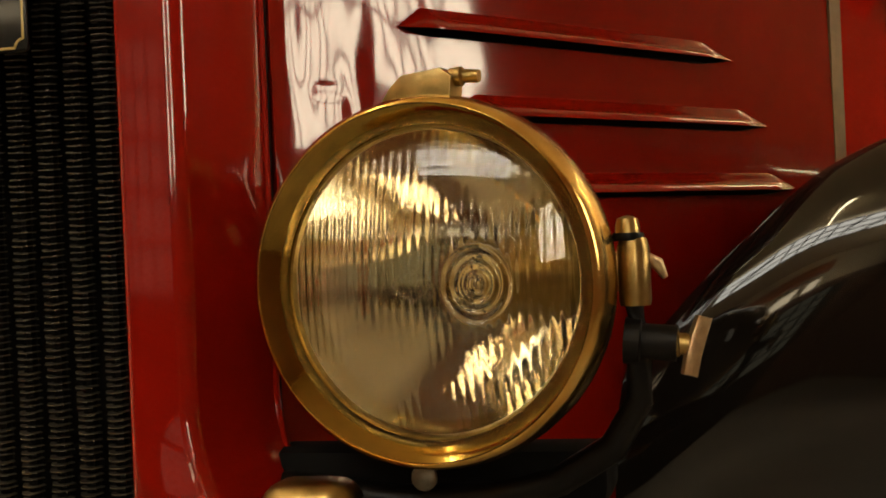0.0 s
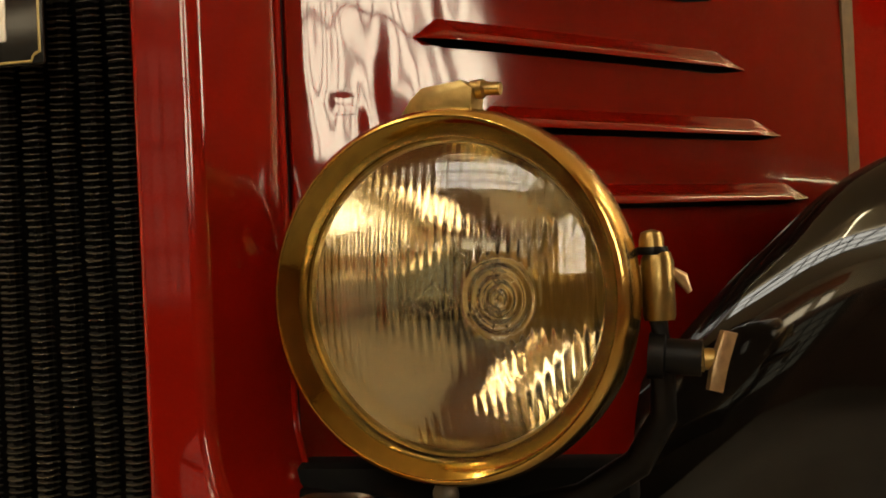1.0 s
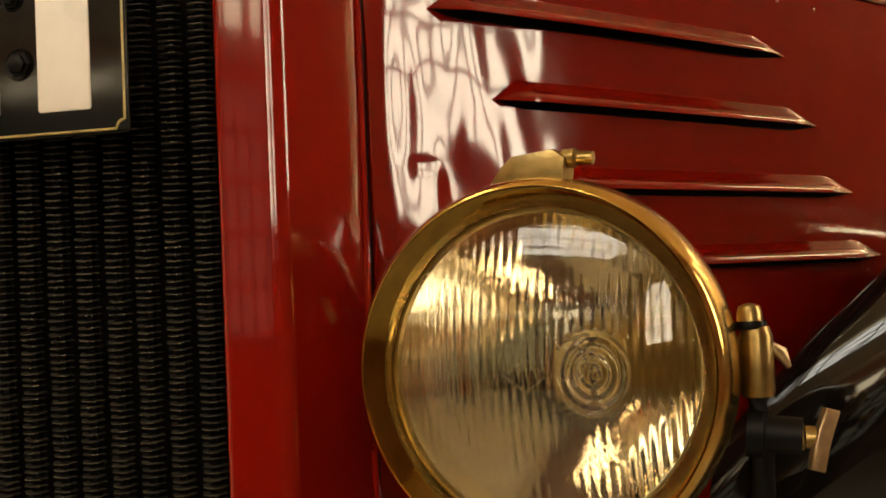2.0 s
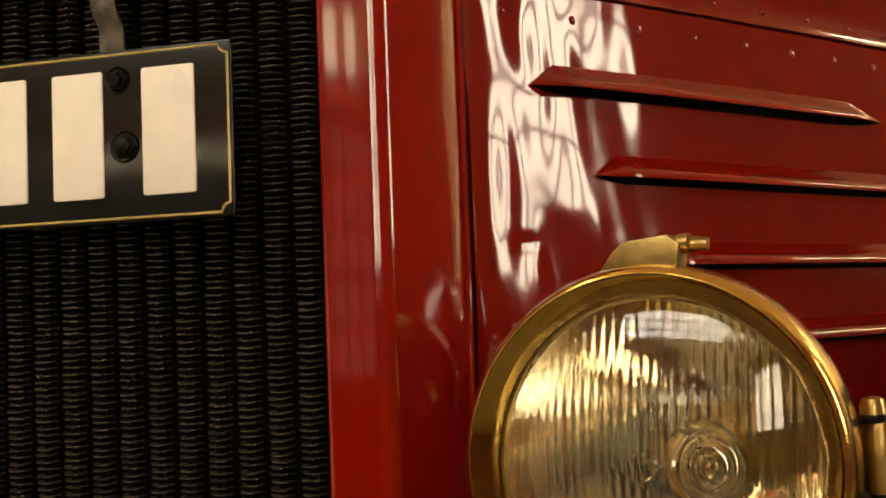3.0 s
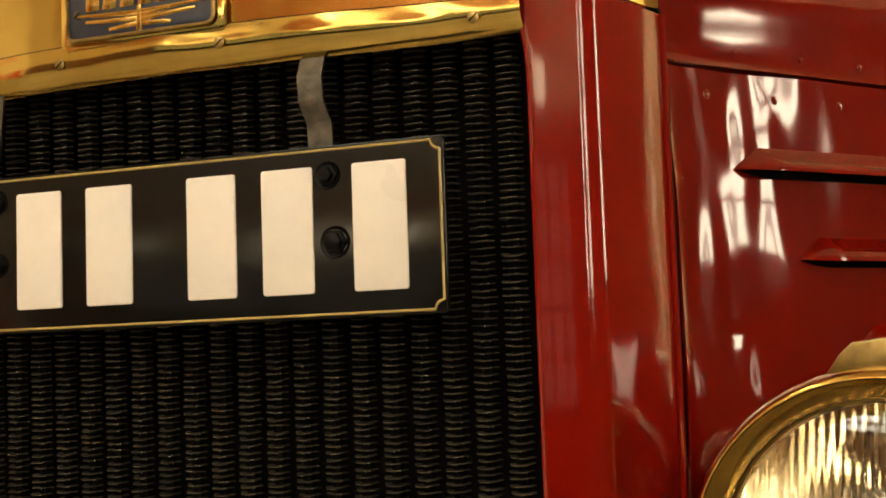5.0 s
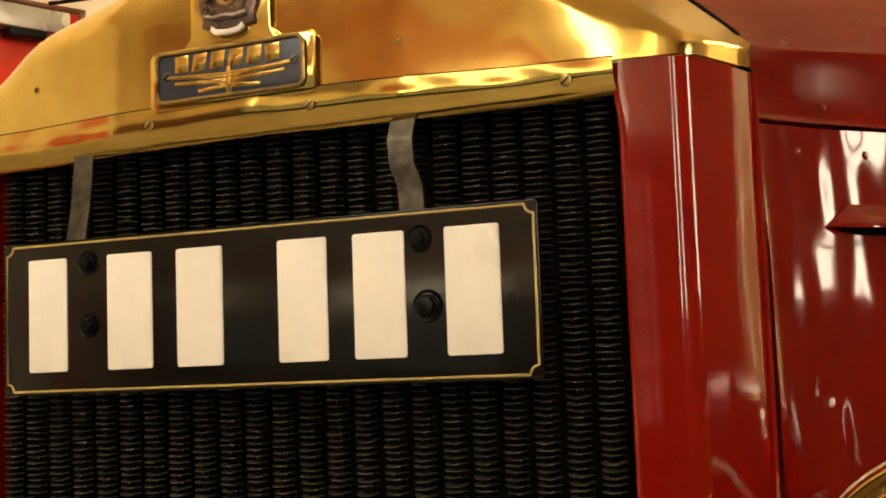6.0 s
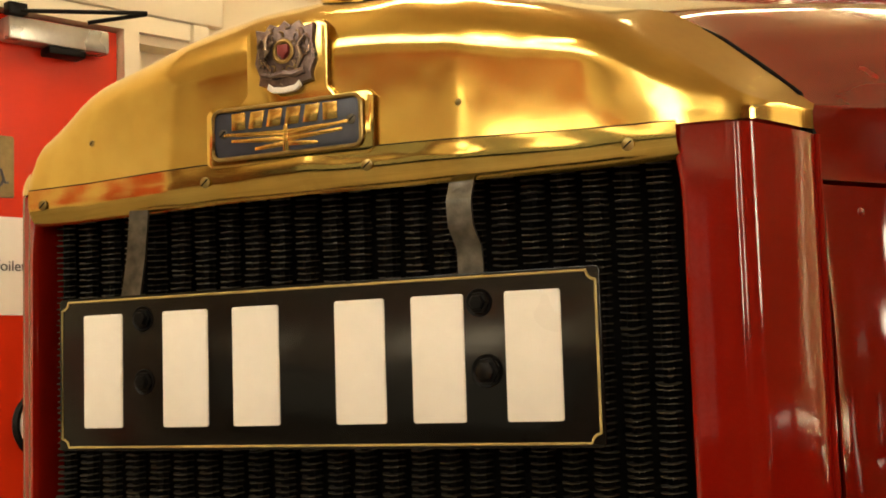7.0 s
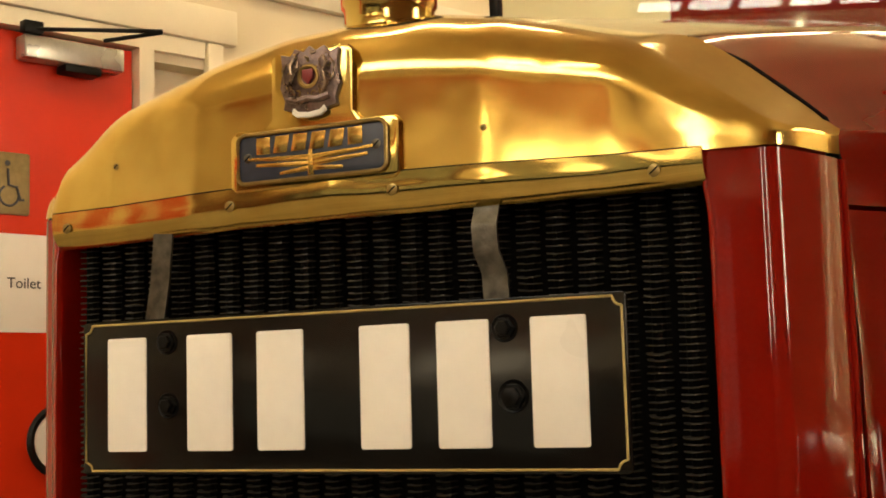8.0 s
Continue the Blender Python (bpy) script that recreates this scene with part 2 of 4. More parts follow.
def glazed_wall(name, along_x, at, lo, hi, spans, z0, z1, bars, mat, upper, label, first=1, day=None):
    """A wall with window openings; each has a frame, glazing bars and bright daylight outside."""
    def b(nm, a0, a1, d0, d1, zz0, zz1, m, parent=None):
        if along_x:
            return room_box(nm, (a0, at + d0, zz0), (a1, at + d1, zz1), m, parent)
        return room_box(nm, (at + d0, a0, zz0), (at + d1, a1, zz1), m, parent)
    sgn = 1 if at > 0 else -1
    d0, d1 = sorted((0, 0.2 * sgn))
    wall = tagged(b(name, lo, hi, d0, d1, 0, z0, mat), label, "wall", kind="structure")
    b("wall_section", lo, hi, d0, d1, z1, H, upper, wall)
    edge = lo
    for k, (s0, s1) in enumerate(spans):
        b("wall_section", edge, s0, d0, d1, z0, z1, upper, wall)
        edge = s1
        window = tagged(new("window_%d" % (k + first)), "tall glazed window with slim dark glazing bars", "window", kind="structure")
        e0, e1 = sorted((0.26 * sgn, 0.28 * sgn))
        b("daylight", s0 - .1, s1 + .1, e0, e1, z0 - .1, z1 + .1, day or DAY, window)
        f0, f1 = sorted((0.06 * sgn, 0.1 * sgn))
        for i in range(bars[0] + 1):
            c = s0 + (s1 - s0) * i / bars[0]
            b("glazing_bar", c - .025, c + .025, f0, f1, z0, z1, SOOT, window)
        for i in range(bars[1] + 1):
            c = z0 + (z1 - z0) * i / bars[1]
            b("glazing_bar", s0, s1, *sorted((0.065 * sgn, 0.095 * sgn)), c - .02, c + .02, SOOT, window)
    b("wall_section", edge, hi, d0, d1, z0, z1, upper, wall)
    return wall


glazed_wall("wall_south", True, FRONTEND, 0, W, [(1.5, 1.7), (2.75, 3.15), (3.3, 3.75), (3.9, 4.2)], 2.3, 2.66, (1, 1), DARKWALL, CREAM, "brown and cream painted wall with small high windows", 1, DIM)
glazed_wall("wall_east", False, W, FRONTEND, 4.4, [(-5.6, -4.2), (0.3, 1.3)], 1.3, 3.1, (3, 4), DARKWALL, DARKWALL, "brown painted wall with tall windows", 3)
glazed_wall("wall_east_rear", False, W, 4.4, BACK, [(5.35, 5.85)], 1.0, 3.1, (2, 5), CREAM, CREAM, "cream painted wall with a tall narrow window", 5)
tagged(room_box("shutter_box", (0.5, FRONTEND + .002, 2.76), (4.2, FRONTEND + .25, 3.12), SHUTTER, bevel=0.01), "long orange-brown painted shutter box above the windows", "shutter box", kind="structure")
big_door = tagged(room_box("door_3", (1.0, FRONTEND + .002, 0.01), (4.7, FRONTEND + .05, 0.8), SOOT), "wide dark double door with many small panes", "door", kind="structure")
room_box("glazing", (1.0, FRONTEND + .002, 0.8), (4.7, FRONTEND + .03, 2.06), PANE, big_door)
for k in range(13):
    w = 0.11 if k in (0, 6, 12) else 0.022
    room_box("glazing_bar", (1.0 + 3.7 * k / 12 - w, FRONTEND + .031, 0.8), (1.0 + 3.7 * k / 12 + w, FRONTEND + .07, 2.06), SOOT, big_door)
for k in range(6):
    room_box("glazing_bar", (0.9, FRONTEND + .031, 0.8 + 1.24 * k / 5 - .02), (4.8, FRONTEND + .066, 0.8 + 1.24 * k / 5 + .02), SOOT, big_door)
tagged(room_box("wall_north", (0, BACK, 0), (W, BACK + .2, H), CREAM), "plain cream painted end wall", "wall", kind="structure")


skylight = tagged(room_box("skylight", (1.7, -4.6, H - .09), (4.1, -3.6, H - .065), SKY), "long glazed roof light with dark glazing bars", "skylight", kind="structure")
for k in range(9):
    room_box("glazing_bar", (1.7 + 2.4 * k / 8 - .02, -4.6, H - .12), (1.7 + 2.4 * k / 8 + .02, -3.6, H - .0905), SOOT, skylight)
for k in range(4):
    room_box("glazing_bar", (1.67, -4.62 + 1.0 * k / 3, H - .118), (4.13, -4.58 + 1.0 * k / 3, H - .091), SOOT, skylight)


def ceiling_light(x, y, length):
    lamp = thing("ceiling_light", ROOM @ Vector((x, y, H)), "white fluorescent batten light fixed to the ceiling", "ceiling light", "ceiling lights")
    bm = box((0.09, length, 0.05), (x, y, H - .025), 0.008)
    bmesh.ops.transform(bm, matrix=ROOM, verts=bm.verts)
    part("housing", bm, CREAMTRIM, lamp)
    bm = tube([(x, y - length / 2 + .03, H - .075), (x, y + length / 2 - .03, H - .075)], 0.019, 10)
    bmesh.ops.transform(bm, matrix=ROOM, verts=bm.verts)
    part("tube", bm, TUBE, lamp)


# the two at x 4.7 are unseen, added to brighten the rear corner wall
for lx, ly in ((1.2, -2.2), (1.2, -0.3), (1.2, 2.2), (2.9, -3.2), (1.2, 4.8), (3.6, 4.8), (4.7, 3.9), (4.7, 5.5)):
    ceiling_light(lx, ly, 1.5)

# door in the left wall, with its frame, closer and signs
door = tagged(room_box("door_1", (-0.06, -0.96, 0.005), (-0.012, -0.004, 2.05), DOORRED), "bright red gloss flush door, unseen, added for its reflection in the brass", "door", kind="structure")
frame_1 = tagged(room_box("door_frame", (-0.08, 0.0, 0), (0.02, 0.044, 2.055), CREAMTRIM), "cream gloss door frame and architrave", "door frame", kind="structure")
room_box("head", (-0.08, -0.96, 2.055), (0.02, 0.2, 2.10), CREAMTRIM, frame_1)
room_box("jamb", (-0.08, -1.02, 0), (0.02, -0.96, 2.1), CREAMTRIM, frame_1)
room_box("architrave", (0.001, -1.1, 2.102), (0.03, 0.3, 2.20), CREAMTRIM, frame_1, bevel=0.006)
room_box("architrave", (0.001, 0.205, 0), (0.028, 0.255, 2.10), CREAMTRIM, frame_1, bevel=0.006)
for hz in (1.75, 1.0, 0.25):
    room_box("hinge", (-0.014, -0.012, hz - .05), (0.0, 0.008, hz + .05), SOOT, door)

# unseen red door, added for the red patch it reflects in the header
reflected_door = tagged(room_box("reflected_door", (0.004, -5.6, 0.005), (0.05, -4.8, 2.05), DOORRED), "red gloss flush door, unseen, added for its reflection in the brass", "door", kind="structure")
for lo, hi in (((0.001, -5.7, 0), (0.07, -5.6, 2.35)), ((0.001, -4.8, 0), (0.07, -4.7, 2.35)), ((0.001, -5.6, 2.05), (0.07, -4.8, 2.35))):
    room_box("door_casing", lo, hi, CREAMTRIM, reflected_door)

closer = thing("door_closer", ROOM @ Vector((0, -.16, 2.0)), "silver overhead door closer with a dark folding arm", "door closer")
bm = box((0.05, 0.27, 0.058), (0.018, -0.190, 2.005), 0.006)
bmesh.ops.transform(bm, matrix=ROOM, verts=bm.verts)
part("body", bm, ALU, closer)
bm = box((0.05, 0.10, 0.02), (0.02, -0.17, 1.965), 0.005)
bmesh.ops.transform(bm, matrix=ROOM, verts=bm.verts)
part("foot", bm, SOOT, closer)
for a, c in (((0.05, -0.30, 2.045), (0.13, 0.0, 2.072)), ((0.05, -0.12, 2.045), (0.13, 0.0, 2.069))):
    bm = tube([a, c], 0.0055, 8)
    bmesh.ops.transform(bm, matrix=ROOM, verts=bm.verts)
    part("arm", bm, SOOT, closer)
bm = box((0.03, 0.05, 0.03), (0.04, -0.305, 2.05), 0.004)
bmesh.ops.transform(bm, matrix=ROOM, verts=bm.verts)
part("arm_block", bm, SOOT, closer)


def on_door(y, z, depth=-0.012):
    """A pose on the door's face: local x along the wall, local y up, local z out of it."""
    return ROOM @ Matrix.Translation((depth, y, z)) @ Matrix(((0, 0, 1, 0), (1, 0, 0, 0), (0, 1, 0, 0), (0, 0, 0, 1)))


wheelchair = thing("access_sign", ROOM @ Vector((0, -.44, 1.65)), "small bronze plaque with a dark wheelchair symbol on the door", "sign")
SX, SZ = -0.335, 1.675
part("plaque", prism(rounded(0.10, 0.15, 0.006), 0.003, on_door(SX, SZ), 0.001), BRONZE, wheelchair)
ring = [(SX + 0.024 * math.cos(radians(a)) - 0.003, SZ - .03 + 0.024 * math.sin(radians(a))) for a in range(120, 400, 14)]
part("wheel_symbol", tube([ROOM @ Vector((-0.0075, y, z)) for y, z in ring], 0.003, 6), INK, wheelchair)
part("figure_symbol", tube([ROOM @ Vector((-0.0075, SX + dy, SZ + dz)) for dy, dz in ((-.006, .035), (-.004, -.004), (.016, -.008), (.026, -.04), (.034, -.038))], 0.0035, 6), INK, wheelchair)
part("head_symbol", lathe([(0.0001, .001), (0.007, .001), (0.007, 0)], on_door(SX - .007, SZ + .048, -0.008), 14), INK, wheelchair)

notice = thing("paper_notice", ROOM @ Vector((0, -.45, 1.4)), "laminated white paper notice with a printed word on the red door", "notice")
part("sheet", prism(rounded(0.42, 0.235, 0.004), 0.0015, on_door(-0.45, 1.437)), PAPER, notice)
cu = bpy.data.curves.new("word", "FONT")
cu.body, cu.size, cu.align_x = "Toilet", 0.036, "LEFT"
cu.extrude = 0.0004
word = new("word", cu)
word.matrix_world = on_door(-0.342, 1.425, -0.009)
cu.materials.append(INK)
word.parent = notice
word.matrix_parent_inverse = base_of(notice).inverted()

disc = thing("door_disc", ROOM @ Vector((0, -.3, 0.97)), "round cream disc with a dark rim on the red door", "sign")
part("rim", lathe([(0.085, 0), (0.09, .012), (0.082, .018), (0.072, .014), (0.072, 0)], on_door(-0.205, 1.06), 40), SOOT, disc)
part("face", lathe([(0.0001, .016), (0.05, .014), (0.0725, .008), (0.0725, 0)], on_door(-0.205, 1.06), 40), PAPER, disc)

tagged(room_box("picture_rail", (0.001, 0.35, 2.26), (0.03, BACK, 2.36), CREAMTRIM, bevel=0.006), "cream moulded rail along the wall", "trim", kind="structure")

# ---- the fire engine ----
engine = thing("fire_engine", (0, 0.9, 0), "vintage red fire engine with brass radiator top and brass headlamp", "fire engine")
CX = 0.007                      # middle of the radiator
INNER = 0.265                   # half width of the core opening
SEAM_Z = 1.30


def shell_plan(s):
    """Plan of the right shell post: rolled inner edge, slightly bowed front, round corner, nearly flat side back to the hood joint."""
    if s < 0.05:
        return 0.2640, 0.0002 + 0.030 * (1 - s / 0.05)
    if s < 0.12:
        a = radians(90 * (1 - (s - 0.05) / 0.07))
        return 0.2700 - 0.0060 * math.sin(a), 0.0002 - 0.0060 * math.cos(a)
    if s < 0.42:
        t = (s - 0.12) / 0.30
        return 0.2700 + 0.0310 * t, -0.0058 + 0.0038 * t * (0.7 + 0.3 * t)
    if s < 0.70:
        t = (s - 0.42) / 0.28
        a = radians(9 + 62 * t)
        return 0.299 + 0.0135 * math.sin(a), -0.0018 + 0.0135 * (1 - math.cos(a))
    t = (s - 0.70) / 0.30
    bow = 0.0016 * math.sin(math.pi * t) + 0.0008 * math.sin(math.pi * t * t)
    return 0.31176 + (0.3375 - 0.31176) * t + bow, 0.0073 + (0.080 - 0.0073) * t


def post_low(z):
    """How far the post has flared out towards its foot."""
    return min(1.3, (max(0.0, 0.86 - z) / 0.075) ** 2)


def squeeze(x, y):
    """The left post is narrower across its front than the right one."""
    return 0.026 * max(0.0, min(1.0, (x - 0.266) / 0.034)) * max(0.0, min(1.0, 1 - y / 0.08))


def post(side):
    def fn(u, v):
        x, y = shell_plan(u if side > 0 else 1 - u)
        z = 0.62 + (SEAM_Z - 0.62) * v
        low = post_low(z)
        reach = max(0.0, min(1.0, ((u if side > 0 else 1 - u) - 0.12) / 0.35))
        x += 0.024 * low * reach
        y -= 0.014 * low * reach
        # the inner edge curls outwards just below the brass
        if (u if side > 0 else 1 - u) < 0.4:
            x -= 0.004 * math.exp(-((z - 1.29) / 0.02) ** 2)
        x += 0.0007 * noise.noise(Vector((z * 9, y * 30, side))) * min(1, max(0, y - 0.004) / 0.02)
        if side < 0:
            x -= squeeze(x, y)
        return (CX + side * x, y, z)
    return part("shell_post", sheet(fn, 72, 60, 0.002), RED, engine, "bright red enamelled radiator side post", angle=60)


post(1), post(-1)


for sgn in (-1, 1):
    part("post_edge", tube([(CX + sgn * (0.3385 + 0.024 * post_low(z)), 0.0795 - 0.014 * post_low(z), z) for z in [0.62 + 0.68 * k / 40 for k in range(41)]], 0.0026, 8), RED, engine)

REAR = [(0.0, 1.446), (0.06, 1.442), (0.115, 1.433), (0.16, 1.420), (0.20, 1.409), (0.24, 1.401), (0.275, 1.378), (0.305, 1.352), (0.325, 1.334), (0.338, 1.320)]
CREASE_Z = [(0.0, 1.437), (0.06, 1.434), (0.115, 1.424), (0.16, 1.411), (0.205, 1.396), (0.221, 1.387), (0.264, 1.350), (0.284, 1.334), (0.298, 1.3225), (0.311, 1.3155), (0.338, 1.3165)]
CREASE_Y = [(0.0, 0.045), (0.16, 0.045), (0.205, 0.040), (0.25, 0.022), (0.284, 0.009), (0.300, 0.004), (0.311, 0.007), (0.322, 0.031), (0.338, 0.080)]
FACE_Y = [(0.0, -0.026), (0.12, -0.022), (0.22, -0.012), (0.27, -0.008), (0.300, -0.0045), (0.308, -0.001), (0.3145, 0.006), (0.322, 0.029), (0.338, 0.079)]
SEAM = [(0.0, 1.304), (0.10, 1.303), (0.20, 1.301), (0.30, 1.3012), (0.338, 1.303)]


def header_point(x, v):
    a = abs(x)
    p0 = Vector((smooth_table(FACE_Y, a), lerp_table(SEAM, a)))
    p1 = Vector((smooth_table(CREASE_Y, a), smooth_table(CREASE_Z, a)))
    p2 = Vector((0.083, smooth_table(REAR, a)))
    if p1.x < p0.x:
        p1.x = p0.x
    # the middle stands upright, bends softly and leans back to the crest; the shoulders run straight up to their ridge
    mid = max(0.0, min(1.0, (0.31 - a) / 0.11))
    mid = mid * mid * (3 - 2 * mid)
    c0 = Vector((p0.x + 0.04 * (p1.x - p0.x), p0.y + 0.84 * (p1.y - p0.y)))
    flat = p0.lerp(p1, 0.68) + Vector((-0.0045, 0.0025)) * min(1.0, (p1.y - p0.y) / 0.05)
    c0 = flat.lerp(c0, mid)
    if v < 0.7:
        t = v / 0.7
        h = p0.lerp(c0, 0.62)
        k = c0.lerp(p1, 0.8)
        if t < 0.3:
            q = p0.lerp(h, t / 0.3)
        elif t < 0.8:
            f = (t - 0.3) / 0.5
            q = h.lerp(c0, f).lerp(c0.lerp(k, f), f)
        else:
            q = k.lerp(p1, (t - 0.8) / 0.2)
    else:
        q = p1.lerp(p2, (v - 0.7) / 0.3)
    # hand-beaten unevenness, fading at the edges
    wave = 0.0007 * noise.noise(Vector((x * 26, q.y * 12, 5.0))) + 0.0002 * noise.noise(Vector((x * 60, q.y * 30, 9.0)))
    wave *= min(1, v / 0.1) * min(1, (1 - v) / 0.2) * min(1, (0.338 - a) / 0.05)
    if x < 0:
        x += squeeze(a, q.x)
    return Vector((CX + x, q.x + wave, q.y))


def header_x(u):
    """Columns gather towards the tight outer corners."""
    w = u * 2 - 1
    return math.copysign(0.338 * (1 - (1 - abs(w)) ** 1.7), w)


header = part("radiator_header", sheet(lambda u, v: header_point(header_x(u), v), 190, 60, 0.002), BRASS, engine, "polished brass radiator top tank with sloping shoulders", angle=75)


def flange_point(u, v):
    x = (u * 2 - 1) * 0.265
    a = abs(x)
    d = 1 - v
    # upright below the seam, then rolled under towards the core
    y = smooth_table(FACE_Y, a) - 0.004 + 0.011 * max(0, (d - 0.35) / 0.65) ** 2.2
    y += 0.0004 * noise.noise(Vector((x * 30, d * 2, 2.0)))
    z = lerp_table(SEAM, a) + 0.0012 - (0.0285 - 0.0055 * max(0, x / 0.265) ** 2) * d
    return (CX + x, y, z)


part("flange", sheet(flange_point, 90, 16, 0.002), BRASS, header, "brass lower flange with slotted screws")


part("seam_line", tube([Vector(flange_point(k / 60, 1.0)) + Vector((0, 0.0012, 0.0002)) for k in range(61)], 0.0009, 6), GAP, header, "dark open seam above the flange")


def slot_screw(at, r, mat, parent, m=None, name="screw", turn=40):
    pose_m = m or facing(*at)
    bm = lathe([(0.0001, 0.0009), (r * 0.8, 0.0009), (r * 0.95, 0.0006), (r, 0)], pose_m, 20)
    slot = box((r * 1.7, r * 0.22, 0.0006), (0, 0, 0), 0, pose_m @ Euler((0, 0, radians(turn))).to_matrix().to_4x4() @ Matrix.Translation((0, 0, 0.0010)))
    part(name + "_slot", slot, GAP, parent)
    sc = part(name, bm, mat, parent)
    return sc


for sx in (-0.248, -0.084, 0.051, 0.234):
    a = abs(sx)
    slot_screw((CX + sx, smooth_table(FACE_Y, a) - 0.0050, lerp_table(SEAM, a) - 0.0115), 0.0042, OLDBRASS, header)
for sx, sz in ((0.118, 1.330), (-0.2, 1.335)):
    slot_screw((CX + sx, smooth_table(FACE_Y, abs(sx)) + 0.001, sz), 0.0026, OLDBRASS, header, name="rivet")

# badge on the header: a stepped brass seat, an enamel panel with plain bars and a crest
badge = part("badge", prism([(-.074, -.024), (-.069, -.028), (.061, -.028), (.066, -.024), (.066, .013), (.061, .018), (.036, .018), (.030, .024), (.030, .068), (.025, .073), (-.033, .073), (-.038, .068), (-.038, .024), (-.044, .018), (-.069, .018), (-.074, .013)], 0.012, facing(-0.001, -0.018, 1.328, 0), 0.0028), BRASS, engine, "brass maker's badge with enamel panel and small crest")
BY = -0.031
part("enamel_panel", prism(rounded(0.122, 0.036, 0.006), 0.003, facing(-0.005, BY + .002, 1.324), 0.001), ENAMEL, badge, "grey-blue enamel panel with brass bars")
part("panel_rim", tube([(-0.005 + x, BY - .002, 1.324 + y) for x, y in rounded(0.122, 0.036, 0.006)] + [(-0.005 + 0.061, BY - .002, 1.324 + 0.012)], 0.0016, 6), OLDBRASS, badge)
for k in range(6):
    w = 0.0058
    slant = 0.0 if k in (0, 5) else 0.0012
    part("bar", prism([(-w - slant, -.0062), (w - slant, -.0062), (w + slant, .0062), (-w + slant, .0062)], 0.0022, facing(-0.0445 + 0.0152 * k, BY + .0004, 1.3328), 0.0002), LAMPBRASS, badge)
part("band", tube([(-0.057, BY - .001, 1.3238), (-0.005, BY - .001, 1.3222), (0.047, BY - .001, 1.3238)], 0.0013, 6), LAMPBRASS, badge)
for sgn in (-1, 1):
    for tip, root in (((0.052, -.0022), -.0060), ((0.046, -.0075), -.0095), ((0.026, -.0150), -.0125)):
        part("ray", prism([(0, root + .0012), (sgn * tip[0], tip[1] + .0012), (sgn * tip[0], tip[1] - .0012), (0, root - .0028)][::sgn], 0.002, facing(-0.005, BY + .0004, 1.3265), 0.0004), LAMPBRASS, badge)
part("ray", prism([(-.0016, .004), (.0016, .004), (.0026, -.016), (-.0026, -.016)][::-1], 0.0022, facing(-0.005, BY + .0003, 1.3225), 0.0004), LAMPBRASS, badge)
for sgn in (-1, 1):
    slot_screw((-0.005 + sgn * 0.053, BY - .001, 1.325), 0.0036, STEEL, badge)
shield = [(-.024, .021), (-.016, .019), (-.012, .024), (-.005, .021), (0, .025), (.005, .021), (.012, .024), (.016, .019), (.024, .021), (.0225, .008), (.025, -.004), (.021, -.014), (.022, -.020), (.012, -.022), (.006, -.026), (-.006, -.026), (-.012, -.022), (-.022, -.020), (-.021, -.014), (-.025, -.004), (-.0225, .008)]
crest = part("crest", prism(shield, 0.004, facing(-0.004, BY + .001, 1.377), 0.0012), PURPLE, badge, "tarnished purple-grey heraldic crest relief")
CRX, CRZ = -0.004, 1.377
part("crest_ring", lathe([(0.0085, 0), (0.009, .002), (0.0075, .003), (0.006, .002), (0.006, 0)], facing(CRX, BY - .003, CRZ + .002), 24), OLDBRASS, badge)
part("crest_shield", prism([(-.0045, .005), (.0045, .005), (.0045, -.001), (0, -.006), (-.0045, -.001)], 0.003, facing(CRX, BY - .003, CRZ + .002), 0.0008), material("crest_red", (0.25, 0.03, 0.03), 0.4), badge)
for sgn in (-1, 1):
    part("supporter", tube([(CRX + sgn * .011, BY - .004, CRZ - .011), (CRX + sgn * .0155, BY - .005, CRZ - .004), (CRX + sgn * .0125, BY - .0055, CRZ + .004), (CRX + sgn * .0155, BY - .005, CRZ + .011), (CRX + sgn * .012, BY - .004, CRZ + .016)], [.0012, .0020, .0018, .0016, .0010], 7), CRESTLIGHT, badge)
    part("supporter", tube([(CRX + sgn * .014, BY - .004, CRZ - .004), (CRX + sgn * .0205, BY - .0045, CRZ - .001), (CRX + sgn * .0215, BY - .004, CRZ + .009), (CRX + sgn * .018, BY - .004, CRZ + .013)], .0009, 6), CRESTLIGHT, badge)
    part("supporter", tube([(CRX + sgn * .013, BY - .004, CRZ + .004), (CRX + sgn * .009, BY - .0045, CRZ + .009), (CRX + sgn * .0095, BY - .004, CRZ + .014)], .0009, 6), CRESTLIGHT, badge)
for k in range(34):
    ang = 2 * math.pi * k / 34 + random.uniform(-.1, .1)
    rr_ = random.uniform(0.010, 0.0215)
    cx_, cz_ = CRX + rr_ * math.cos(ang), CRZ + 1.02 * rr_ * math.sin(ang)
    a0, r0 = random.uniform(0, 6.28), random.uniform(.0012, .0024)
    part("crest_curl", tube([(cx_ + r0 * math.cos(a0 + 0.8 * q), BY - .0035, cz_ + r0 * math.sin(a0 + 0.8 * q)) for q in range(5)], .0006, 5), CRESTLIGHT if k % 3 else OLDBRASS, badge)
part("crest_scroll", tube([(CRX - .017, BY - .004, CRZ - .013), (CRX - .008, BY - .005, CRZ - .0155), (CRX, BY - .005, CRZ - .014), (CRX + .008, BY - .005, CRZ - .0155), (CRX + .017, BY - .004, CRZ - .013)], .0026, 7), PURPLE, badge)
